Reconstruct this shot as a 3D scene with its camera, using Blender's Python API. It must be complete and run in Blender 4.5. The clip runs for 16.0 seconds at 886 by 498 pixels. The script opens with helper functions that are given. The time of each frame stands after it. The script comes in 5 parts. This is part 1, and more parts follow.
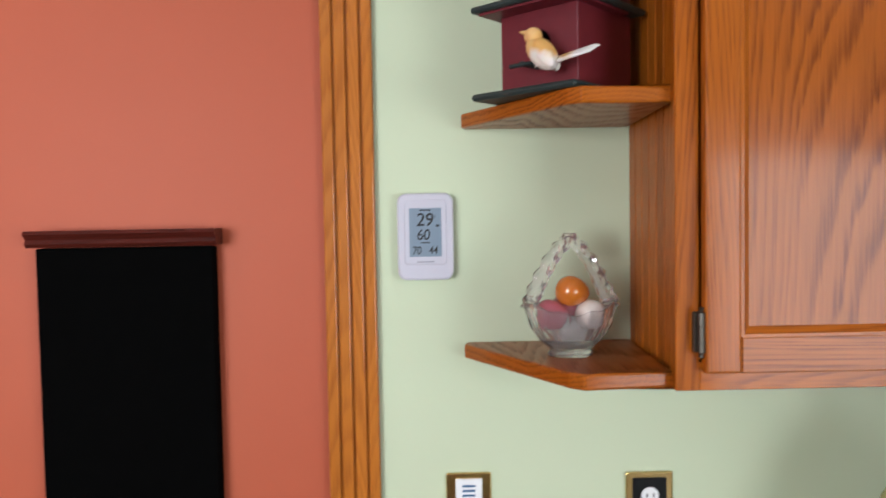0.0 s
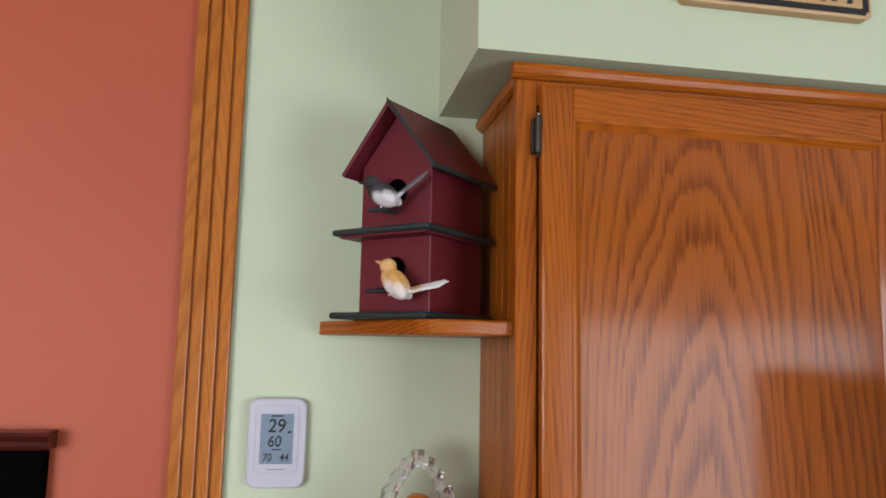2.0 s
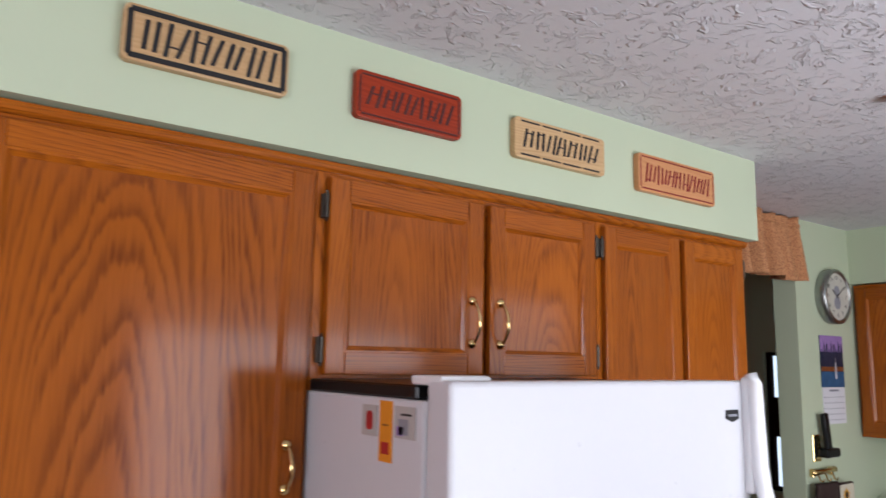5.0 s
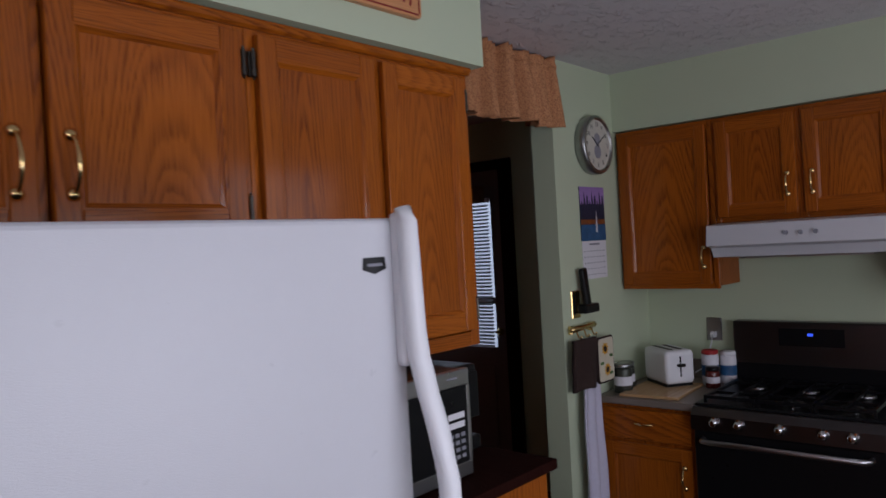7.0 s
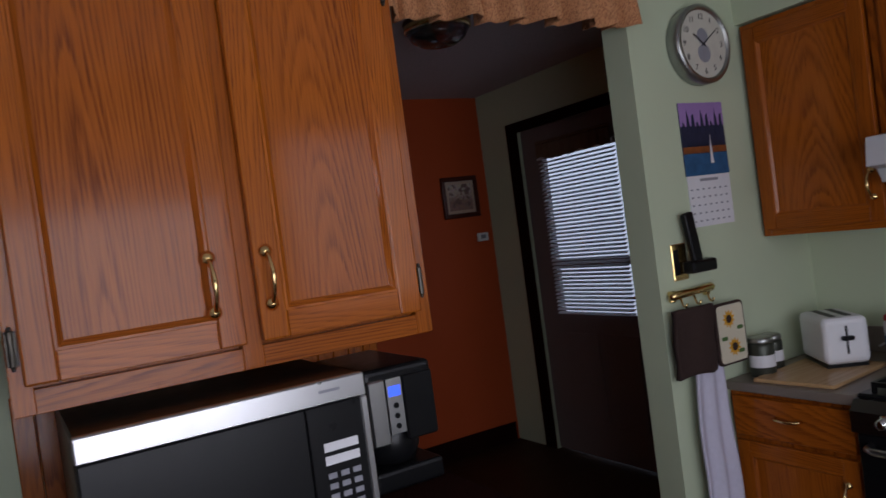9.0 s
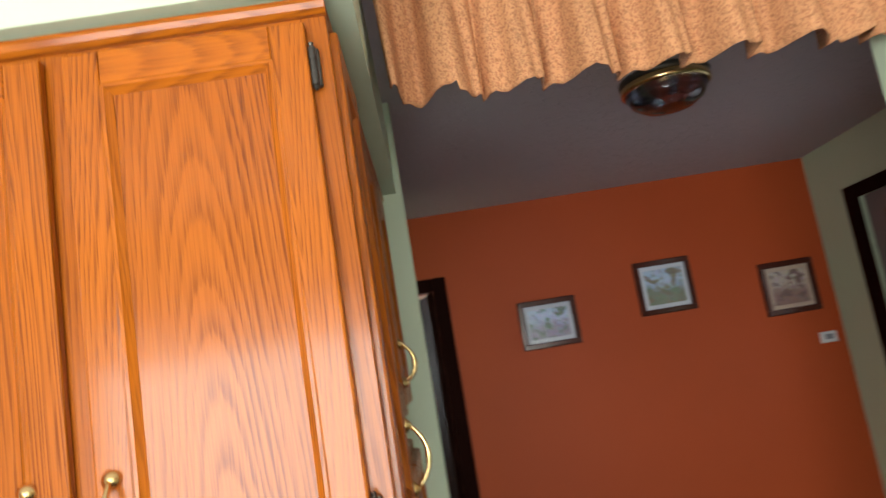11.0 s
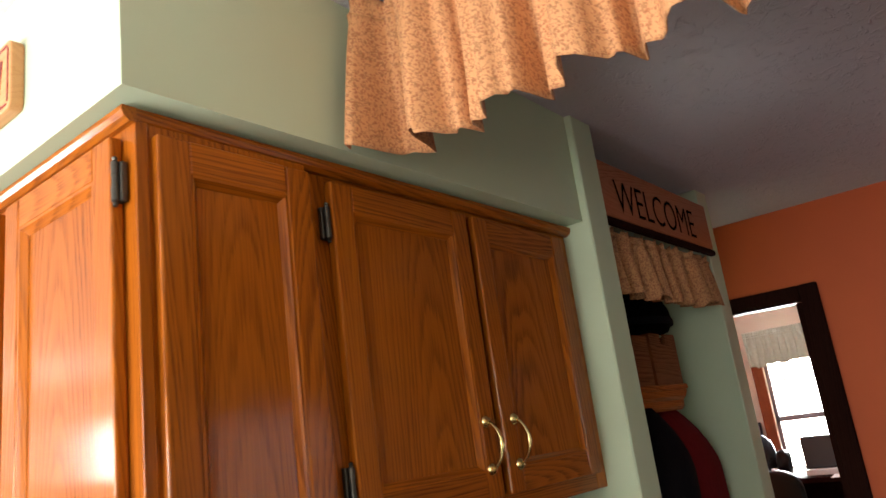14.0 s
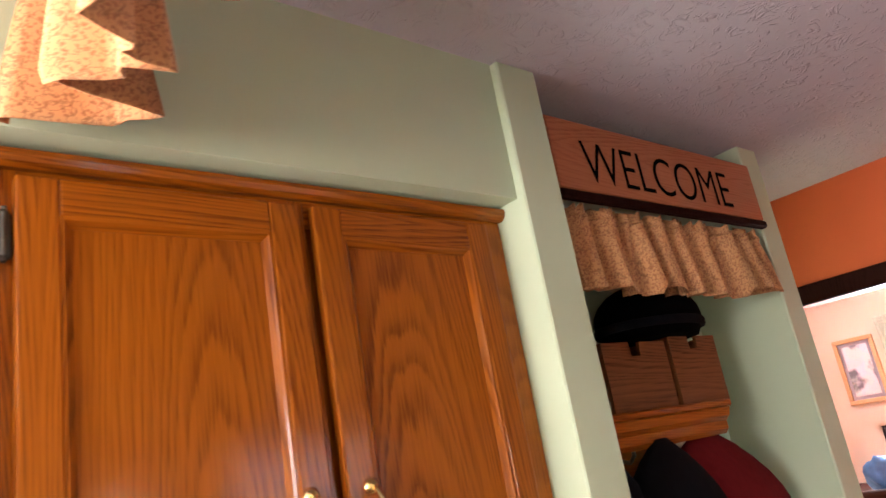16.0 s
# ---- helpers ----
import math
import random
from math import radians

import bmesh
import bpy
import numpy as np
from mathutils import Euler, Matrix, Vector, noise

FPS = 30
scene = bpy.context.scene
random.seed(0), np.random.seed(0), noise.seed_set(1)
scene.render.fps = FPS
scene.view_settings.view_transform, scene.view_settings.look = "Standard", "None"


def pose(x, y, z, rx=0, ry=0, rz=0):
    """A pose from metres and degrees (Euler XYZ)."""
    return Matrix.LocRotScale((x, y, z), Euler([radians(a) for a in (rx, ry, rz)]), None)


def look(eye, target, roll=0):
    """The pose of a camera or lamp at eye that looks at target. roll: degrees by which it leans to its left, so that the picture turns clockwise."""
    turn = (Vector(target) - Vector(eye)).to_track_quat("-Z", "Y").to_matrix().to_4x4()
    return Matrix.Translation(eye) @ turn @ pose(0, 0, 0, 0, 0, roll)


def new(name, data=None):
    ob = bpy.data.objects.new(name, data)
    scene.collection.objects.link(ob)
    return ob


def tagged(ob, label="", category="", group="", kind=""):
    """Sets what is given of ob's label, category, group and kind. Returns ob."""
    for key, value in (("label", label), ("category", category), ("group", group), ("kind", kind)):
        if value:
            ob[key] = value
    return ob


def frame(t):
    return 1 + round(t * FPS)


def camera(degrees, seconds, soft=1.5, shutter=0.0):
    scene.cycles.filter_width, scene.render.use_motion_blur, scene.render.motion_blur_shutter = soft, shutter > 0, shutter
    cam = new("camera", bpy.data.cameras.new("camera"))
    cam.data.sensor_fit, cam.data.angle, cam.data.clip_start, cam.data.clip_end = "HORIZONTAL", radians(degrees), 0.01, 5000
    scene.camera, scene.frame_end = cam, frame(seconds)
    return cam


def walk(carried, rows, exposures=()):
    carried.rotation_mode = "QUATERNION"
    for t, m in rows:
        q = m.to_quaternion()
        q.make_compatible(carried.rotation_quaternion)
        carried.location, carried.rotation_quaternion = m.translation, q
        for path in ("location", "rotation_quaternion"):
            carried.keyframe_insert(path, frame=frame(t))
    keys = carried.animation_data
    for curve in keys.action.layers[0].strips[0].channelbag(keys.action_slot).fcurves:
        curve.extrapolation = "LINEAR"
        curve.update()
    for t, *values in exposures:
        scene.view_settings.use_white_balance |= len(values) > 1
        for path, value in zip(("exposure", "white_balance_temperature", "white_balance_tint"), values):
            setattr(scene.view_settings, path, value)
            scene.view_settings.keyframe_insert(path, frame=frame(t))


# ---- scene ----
cam = camera(62.0, 16.0, shutter=0.4)
PATH = [
    (0, (-0.348, -1.03, 1.541), (-0.319, 0.968, 1.457), -1.0),
    (0.5, (-0.349, -1.033, 1.573), (-0.152, 0.958, 1.553), -0.4),
    (1, (-0.352, -1.047, 1.599), (-0.08, 0.933, 1.649), 0.3),
    (1.5, (-0.346, -1.056, 1.623), (-0.049, 0.914, 1.799), 0.6),
    (2, (-0.311, -1.08, 1.684), (0.037, 0.872, 1.948), 1.1),
    (2.5, (-0.288, -1.137, 1.671), (0.114, 0.796, 1.991), 1.2),
    (3, (-0.288, -1.229, 1.698), (0.289, 0.65, 2.066), 0.1),
    (3.5, (-0.259, -1.328, 1.691), (0.548, 0.473, 2.015), 0.8),
    (4, (-0.232, -1.382, 1.687), (0.714, 0.354, 1.989), 1.3),
    (4.5, (-0.173, -1.441, 1.686), (0.904, 0.22, 1.975), 0.6),
    (5, (-0.039, -1.498, 1.679), (1.136, 0.092, 1.98), 1.0),
    (7.3, (0.781, -1.383, 1.569), (2.304, -0.086, 1.549), -3.4),
    (7.5, (0.857, -1.378, 1.558), (2.34, -0.036, 1.559), -4.8),
    (8, (1.137, -1.414, 1.557), (2.452, 0.093, 1.572), -3.5),
    (8.2, (1.242, -1.423, 1.544), (2.513, 0.121, 1.545), -4.7),
    (10.3, (2.333, -1.147, 1.477), (2.764, 0.806, 1.491), -7.8),
    (10.5, (2.412, -1.097, 1.484), (2.746, 0.873, 1.559), -7.7),
    (10.8, (2.488, -1.051, 1.546), (2.706, 0.924, 1.777), -6.8),
    (11, (2.548, -0.995, 1.572), (2.618, 0.976, 1.9), -9.3),
    (11.5, (2.734, -0.914, 1.613), (2.43, 1.023, 2.005), -11.4),
    (11.8, (2.876, -0.898, 1.641), (2.398, 0.993, 2.082), -9.1),
    (12, (2.952, -0.882, 1.672), (2.345, 0.962, 2.152), -7.6),
    (12.2, (2.987, -0.852, 1.671), (2.336, 0.958, 2.219), -9.1),
    (12.5, (3.023, -0.784, 1.695), (2.265, 0.966, 2.297), -7.7),
    (13, (3.096, -0.665, 1.701), (2.238, 1.054, 2.258), -6.2),
    (13.5, (3.249, -0.556, 1.675), (2.216, 1.059, 2.246), -6.8),
    (14, (3.359, -0.48, 1.63), (2.182, 1.058, 2.13), -7.7),
    (14.5, (3.392, -0.374, 1.626), (2.221, 1.168, 2.126), -8.9),
    (15, (3.318, -0.188, 1.631), (2.107, 1.313, 2.16), -11.6),
    (15.3, (3.322, -0.083, 1.641), (2.084, 1.401, 2.155), -12.3),
    (15.5, (3.332, -0.004, 1.65), (2.058, 1.446, 2.175), -12.2),
    (15.7, (3.371, 0.097, 1.652), (2.011, 1.457, 2.199), -11.0),
    (16, (3.424, 0.208, 1.661), (1.999, 1.492, 2.227), -10.1),
]
EXPOSURES = [(0.0, 0.6, 6200, 8), (0.5, 0.45, 6200, 9), (1.0, 0.26, 6200, 10), (2.0, 0.36, 6200, 11), (3.5, 0.5, 6150, 12), (4.2, 0.48, 6100, 12), (5.0, 0.32, 6100, 15), (7.3, -0.9, 5900, 21), (8.2, -0.9, 5900, 21), (10.3, 0.4, 6100, 11), (10.6, 0.8, 6100, 9), (11.0, 1.45, 6350, 4), (12.0, 1.8, 6600, 2), (13.0, 1.72, 6600, 4), (14.0, 1.85, 6700, 6), (15.0, 2.35, 6800, 12), (16.0, 3.35, 6800, 15)]
walk(cam, [(t, look(eye, target, roll)) for t, eye, target, roll in PATH], EXPOSURES)

# ---- light ----
world = bpy.data.worlds.new("world")
scene.world = world
world.use_nodes = True
_wn = world.node_tree
_sky = _wn.nodes.new("ShaderNodeTexSky")
_sky.sky_type, _sky.sun_disc = 'NISHITA', False
_sky.sun_elevation, _sky.sun_rotation = radians(35), radians(200)
_bg = _wn.nodes["Background"]
_bg.inputs["Strength"].default_value = 0.12
_wn.links.new(_sky.outputs["Color"], _bg.inputs["Color"])


def area_lamp(name, place, target, sx, sy, watts, colour):
    la = bpy.data.lights.new(name, 'AREA')
    la.shape, la.size, la.size_y, la.energy, la.color = 'RECTANGLE', sx, sy, watts, colour
    ob = new(name, la)
    ob.matrix_world = look(place, target)
    return ob


area_lamp("patio_daylight", (1.85, -2.46, 1.22), (1.85, 0, 1.25), 1.7, 1.20, 42, (0.96, 0.98, 1.0))
area_lamp("dining_window_daylight", (-1.90, -2.46, 1.60), (-1.90, 0, 1.60), 1.4, 0.95, 54, (0.94, 0.97, 1.0))
# fill light added on the unseen sink side to brighten niche and opening
area_lamp("sink_side_fill", (3.55, -2.46, 1.65), (3.55, 0, 1.65), 0.95, 0.95, 9, (0.98, 0.98, 1.0))
area_lamp("office_daylight", (2.05, 5.42, 1.5), (2.05, 3, 1.3), 0.75, 1.1, 46, (0.95, 0.98, 1.0))
area_lamp("entry_door_daylight", (4.74, 2.04, 1.40), (2.5, 2.04, 1.2), 0.6, 0.9, 0.35, (0.9, 0.95, 1.0))

# ---- materials ----
def material(name, rough=0.5, metal=0.0, coat=0.0):
    m = bpy.data.materials.new(name)
    m.use_nodes = True
    b = m.node_tree.nodes["Principled BSDF"]
    b.inputs["Roughness"].default_value, b.inputs["Metallic"].default_value = rough, metal
    b.inputs["Coat Weight"].default_value = coat
    b.inputs["Coat Roughness"].default_value = 0.13
    return m, m.node_tree, b


def node(nt, kind, **values):
    nd = nt.nodes.new("ShaderNode" + kind)
    for key, v in values.items():
        key = key.replace("_", " ")
        if isinstance(v, bpy.types.NodeSocket):
            nt.links.new(v, nd.inputs[key])
        else:
            nd.inputs[key].default_value = v
    return nd


def ramp(nt, fac, stops):
    r = nt.nodes.new("ShaderNodeValToRGB")
    nt.links.new(fac, r.inputs["Fac"])
    e = r.color_ramp.elements
    while len(e) < len(stops):
        e.new(0.5)
    for k, (p, c) in zip(e, stops):
        k.position, k.color = p, (*c, 1) if len(c) == 3 else c
    return r.outputs["Color"]


def mathn(nt, op, a, b=0.0):
    nd = nt.nodes.new("ShaderNodeMath")
    nd.operation = op
    for i, v in enumerate((a, b)):
        if isinstance(v, bpy.types.NodeSocket):
            nt.links.new(v, nd.inputs[i])
        else:
            nd.inputs[i].default_value = v
    return nd.outputs[0]


def mixc(nt, fac, a, b, mode='MIX'):
    nd = nt.nodes.new("ShaderNodeMix")
    nd.data_type, nd.blend_type = 'RGBA', mode
    for i, v in ((0, fac), (6, a), (7, b)):
        if isinstance(v, bpy.types.NodeSocket):
            nt.links.new(v, nd.inputs[i])
        else:
            nd.inputs[i].default_value = v if i == 0 else (*v, 1)
    return nd.outputs[2]


def coords(nt, scale, shift=True):
    """Local coordinates in metres, stretched, and shifted from object to object."""
    tc = nt.nodes.new("ShaderNodeTexCoord")
    out = tc.outputs["Object"]
    if shift:
        oi = nt.nodes.new("ShaderNodeObjectInfo")
        add = nt.nodes.new("ShaderNodeVectorMath")
        add.operation = 'ADD'
        cmb = nt.nodes.new("ShaderNodeCombineXYZ")
        for i, k in enumerate((1.7, 3.1, 2.3)):
            nt.links.new(mathn(nt, 'MULTIPLY', oi.outputs["Random"], k), cmb.inputs[i])
        nt.links.new(out, add.inputs[0])
        nt.links.new(cmb.outputs[0], add.inputs[1])
        out = add.outputs[0]
    mp = nt.nodes.new("ShaderNodeVectorMath")
    mp.operation = 'MULTIPLY'
    nt.links.new(out, mp.inputs[0])
    mp.inputs[1].default_value = scale
    return mp.outputs[0]


def bump(nt, b, height, strength, distance=0.002):
    bp = node(nt, "Bump", Height=height, Strength=strength, Distance=distance)
    nt.links.new(bp.outputs[0], b.inputs["Normal"])


def oak(name, axis, light=(0.43, 0.115, 0.0062), dark=(0.092, 0.0142, 0.0012), rough=0.40, ring=7.0, coat=0.34, spec=0.11, panel=False):
    """Plain-sawn stained oak: growth rings round a pith line that leans through the board, so that faces show arches.
    ring: ring width in millimetres; panel: the arches stand near the middle of the board."""
    m, nt, b = material(name, rough, coat=coat)
    b.inputs["Specular IOR Level"].default_value = spec
    oi = nt.nodes.new("ShaderNodeObjectInfo")
    rnd = oi.outputs["Random"]
    rnd2 = mathn(nt, 'FRACT', mathn(nt, 'MULTIPLY', rnd, 17.31))
    rnd3 = mathn(nt, 'FRACT', mathn(nt, 'MULTIPLY', rnd, 41.77))
    st = [4.0, 4.0, 4.0]
    st[axis] = 0.55
    sway = node(nt, "TexNoise", Vector=coords(nt, st), Scale=1.0, Detail=3.5, Roughness=0.52)
    sw = node(nt, "SeparateXYZ", Vector=sway.outputs["Color"])
    tc = nt.nodes.new("ShaderNodeTexCoord")
    ob = node(nt, "SeparateXYZ", Vector=tc.outputs["Object"])
    along = ob.outputs[axis]
    wide, deep = {2: (0, 1), 0: (2, 1), 1: (0, 2)}[axis]
    if panel:
        ge = node(nt, "SeparateXYZ", Vector=tc.outputs["Generated"])
        u = mathn(nt, 'MULTIPLY', mathn(nt, 'SUBTRACT', ge.outputs[wide], mathn(nt, 'ADD', mathn(nt, 'MULTIPLY', rnd2, 0.4), 0.34)), 0.29)
    else:
        u = mathn(nt, 'ADD', mathn(nt, 'MULTIPLY', rnd2, 2.3), ob.outputs[wide])
        u = mathn(nt, 'ADD', mathn(nt, 'PINGPONG', u, 0.16), 0.022)
    u = mathn(nt, 'ADD', u, mathn(nt, 'MULTIPLY', mathn(nt, 'SUBTRACT', sw.outputs[0], 0.5), 0.085))
    lean = mathn(nt, 'MULTIPLY', mathn(nt, 'ADD', mathn(nt, 'MULTIPLY', rnd3, 0.06), 0.05), along)
    d = mathn(nt, 'ADD', mathn(nt, 'SUBTRACT', lean, mathn(nt, 'MULTIPLY', rnd, 0.09)), mathn(nt, 'MULTIPLY', ob.outputs[deep], 0.8))
    d = mathn(nt, 'ADD', d, mathn(nt, 'MULTIPLY', mathn(nt, 'SUBTRACT', sw.outputs[1], 0.5), 0.055))
    r = mathn(nt, 'SQRT', mathn(nt, 'ADD', mathn(nt, 'MULTIPLY', u, u), mathn(nt, 'MULTIPLY', d, d)))
    uneven = node(nt, "TexNoise", Vector=node(nt, "CombineXYZ", X=mathn(nt, 'MULTIPLY', r, 34.0), Y=rnd).outputs[0], Scale=1.0, Detail=1.0)
    streak = [290.0, 290.0, 290.0]
    streak[axis] = 6.0
    jag = node(nt, "TexNoise", Vector=coords(nt, streak), Scale=1.0, Detail=2.0)
    turns = mathn(nt, 'ADD', mathn(nt, 'MULTIPLY', r, 1000.0 / ring), mathn(nt, 'MULTIPLY', uneven.outputs["Fac"], 4.0))
    turns = mathn(nt, 'ADD', turns, mathn(nt, 'MULTIPLY', jag.outputs["Fac"], 0.62))
    saw = mathn(nt, 'FRACT', turns)
    early = ramp(nt, saw, [(0.0, (0.9, 0.9, 0.9)), (0.10, (1, 1, 1)), (0.30, (0.62, 0.62, 0.62)), (0.52, (0.16, 0.16, 0.16)), (0.88, (0.0, 0.0, 0.0)), (1.0, (0.8, 0.8, 0.8))])
    fine = [430.0, 430.0, 430.0]
    fine[axis] = 10.0
    pores = node(nt, "TexNoise", Vector=coords(nt, fine), Scale=1.0, Detail=1.0)
    pore = ramp(nt, pores.outputs["Fac"], [(0.40, (0, 0, 0)), (0.60, (1, 1, 1))])
    line = mathn(nt, 'MULTIPLY', early, mathn(nt, 'ADD', mathn(nt, 'MULTIPLY', pore, 0.5), 0.5))
    broad = node(nt, "TexNoise", Vector=coords(nt, st), Scale=1.7, Detail=3.0)
    fade = ramp(nt, broad.outputs["Fac"], [(0.38, (0.52, 0.52, 0.52)), (0.62, (1, 1, 1))])
    line = mathn(nt, 'MULTIPLY', line, fade)
    mid = tuple(0.72 * p + 0.28 * q for p, q in zip(light, dark))
    base = mixc(nt, broad.outputs["Fac"], light, mid)
    base = mixc(nt, mathn(nt, 'MULTIPLY', pore, 0.16), base, dark)
    base = mixc(nt, mathn(nt, 'MULTIPLY', line, 0.78), base, dark)
    tone = ramp(nt, rnd3, [(0, (0.86, 0.82, 0.78)), (1, (1.08, 1.08, 1.08))])
    base = mixc(nt, 1.0, base, tone, 'MULTIPLY')
    nt.links.new(base, b.inputs["Base Color"])
    nt.links.new(mathn(nt, 'ADD', mathn(nt, 'MULTIPLY', line, 0.22), rough), b.inputs["Roughness"])
    bump(nt, b, mathn(nt, 'MULTIPLY', line, -1.0), 0.30, 0.0005)
    return m


def paint(name, colour, rough=0.55, mottle=0.06, orange_peel=0.12, scale=260.0):
    m, nt, b = material(name, rough)
    b.inputs["Specular IOR Level"].default_value = 0.25
    a = node(nt, "TexNoise", Vector=coords(nt, (1, 1, 1), False), Scale=1.6, Detail=4.0)
    c2 = tuple(c * (1 - 2.2 * mottle) for c in colour)
    nt.links.new(mixc(nt, a.outputs["Fac"], colour, c2), b.inputs["Base Color"])
    p = node(nt, "TexNoise", Vector=coords(nt, (1, 1, 1), False), Scale=scale, Detail=2.0)
    bump(nt, b, p.outputs["Fac"], orange_peel, 0.001)
    return m


def plain(name, colour, rough=0.5, metal=0.0, coat=0.0, vary=0.15, scale=30.0, grain=0.05):
    m, nt, b = material(name, rough, metal, coat)
    a = node(nt, "TexNoise", Vector=coords(nt, (1, 1, 1)), Scale=scale, Detail=4.0)
    nt.links.new(mixc(nt, a.outputs["Fac"], colour, tuple(c * (1 - vary) for c in colour)), b.inputs["Base Color"])
    nt.links.new(mathn(nt, 'ADD', mathn(nt, 'MULTIPLY', a.outputs["Fac"], 0.12), rough - 0.06), b.inputs["Roughness"])
    if grain:
        g = node(nt, "TexNoise", Vector=coords(nt, (1, 1, 1)), Scale=scale * 12, Detail=2.0)
        bump(nt, b, g.outputs["Fac"], grain, 0.001)
    return m


def ceiling_stucco(name, strength, tone=(0.72, 0.70, 0.72)):
    """Stomped plaster: short raised strokes that splay from patch centres."""
    m, nt, b = material(name, 0.7)
    v = coords(nt, (1, 1, 1), False)
    w = node(nt, "TexNoise", Vector=v, Scale=7.0, Detail=2.0)
    wv = nt.nodes.new("ShaderNodeVectorMath")
    wv.operation = 'MULTIPLY_ADD'
    nt.links.new(w.outputs["Color"], wv.inputs[0])
    wv.inputs[1].default_value = (0.25, 0.25, 0.0)
    nt.links.new(v, wv.inputs[2])
    layers = []
    for k, (sx, sy) in enumerate(((8, 38), (38, 9), (17, 30))):
        s = nt.nodes.new("ShaderNodeVectorMath")
        s.operation = 'MULTIPLY'
        nt.links.new(wv.outputs[0], s.inputs[0])
        s.inputs[1].default_value = (sx, sy, 1)
        t = node(nt, "TexNoise", Vector=s.outputs[0], Scale=1.0, Detail=1.5, Roughness=0.5)
        ridge = mathn(nt, 'ABSOLUTE', mathn(nt, 'SUBTRACT', t.outputs["Fac"], 0.5))
        line = ramp(nt, ridge, [(0.0, (1, 1, 1)), (0.016, (0.8, 0.8, 0.8)), (0.032, (0, 0, 0))])
        gate = node(nt, "TexNoise", Vector=v, Scale=15.0 + 5 * k, Detail=1.0)
        gate_f = ramp(nt, gate.outputs["Fac"], [(0.53, (0, 0, 0)), (0.58, (1, 1, 1))])
        layers.append(mathn(nt, 'MULTIPLY', line, gate_f))
    h = mathn(nt, 'MAXIMUM', mathn(nt, 'MAXIMUM', layers[0], layers[1]), layers[2])
    fine = node(nt, "TexNoise", Vector=v, Scale=120.0, Detail=2.0)
    nt.links.new(mixc(nt, fine.outputs["Fac"], tone, tuple(0.92 * c for c in tone)), b.inputs["Base Color"])
    bump(nt, b, mathn(nt, 'ADD', h, mathn(nt, 'MULTIPLY', fine.outputs["Fac"], 0.06)), strength, 0.010)
    return m


def print_cloth(name, base, leaf, leaf2, scale=42.0):
    """Cotton with a small printed sprig."""
    m, nt, b = material(name, 0.85)
    v = coords(nt, (1, 1, 1), False)
    w = node(nt, "TexNoise", Vector=v, Scale=55.0, Detail=2.0)
    wv = nt.nodes.new("ShaderNodeVectorMath")
    wv.operation = 'MULTIPLY_ADD'
    nt.links.new(w.outputs["Color"], wv.inputs[0])
    wv.inputs[1].default_value = (0.016, 0.016, 0.016)
    nt.links.new(v, wv.inputs[2])
    a = node(nt, "TexVoronoi", Vector=wv.outputs[0], Scale=scale * 3.6)
    s1 = ramp(nt, a.outputs["Distance"], [(0.30, (1, 1, 1)), (0.42, (0, 0, 0))])
    c = node(nt, "TexNoise", Vector=v, Scale=scale * 1.7, Detail=2.0)
    s2 = ramp(nt, mathn(nt, 'ABSOLUTE', mathn(nt, 'SUBTRACT', c.outputs["Fac"], 0.5)), [(0.012, (1, 1, 1)), (0.03, (0, 0, 0))])
    big = node(nt, "TexNoise", Vector=v, Scale=9.0, Detail=2.0)
    col = mixc(nt, mathn(nt, 'MULTIPLY', big.outputs["Fac"], 0.35), base, tuple(x * 0.75 for x in base))
    col = mixc(nt, mathn(nt, 'MULTIPLY', s1, 0.6), col, leaf)
    col = mixc(nt, mathn(nt, 'MULTIPLY', s2, 0.7), col, leaf2)
    nt.links.new(col, b.inputs["Base Color"])
    weave = node(nt, "TexNoise", Vector=v, Scale=900.0)
    bump(nt, b, weave.outputs["Fac"], 0.25, 0.0008)
    return m


def glass(name, colour=(1, 1, 1), rough=0.02):
    m, nt, b = material(name, rough)
    b.inputs["Transmission Weight"].default_value = 1.0
    b.inputs["IOR"].default_value = 1.5
    b.inputs["Base Color"].default_value = (*colour, 1)
    return m


def glow(name, colour, strength):
    m, nt, b = material(name, 0.6)
    b.inputs["Base Color"].default_value = (*colour, 1)
    b.inputs["Emission Color"].default_value = (*colour, 1)
    b.inputs["Emission Strength"].default_value = strength
    return m


OAK_V = oak("oak_upright", 2)
OAK_P = oak("oak_panel", 2, ring=8.0, panel=True)
OAK_H = oak("oak_lengthwise", 0)
OAK_D = oak("oak_depthwise", 1)
GREEN = paint("sage_green_wall_paint", (0.55, 0.62, 0.44))
RED = paint("terracotta_wall_paint", (0.43, 0.095, 0.045), mottle=0.08)
RED_HALL = paint("burnt_orange_wall_paint", (0.52, 0.086, 0.021), mottle=0.08)
CREAM = paint("cream_wall_paint", (0.66, 0.56, 0.42))
CEIL = ceiling_stucco("stomped_plaster", 0.75)
# hall plaster: tone darkened to mauve-grey to carry the dim light there
CEIL_HALL = ceiling_stucco("shaded_mauve_stomped_plaster", 0.45, (0.50, 0.455, 0.49))
DARKWOOD = oak("dark_stained_wood", 2, (0.020, 0.0050, 0.0033), (0.009, 0.0025, 0.002), 0.75, 9.0, 0.0, 0.04)
CHERRY = oak("cherry_stained_wood", 0, (0.085, 0.014, 0.009), (0.035, 0.006, 0.004), 0.28, coat=0.35)
WHITE = plain("white_enamel", (0.61, 0.61, 0.64), 0.30, vary=0.03, grain=0.4, scale=40)
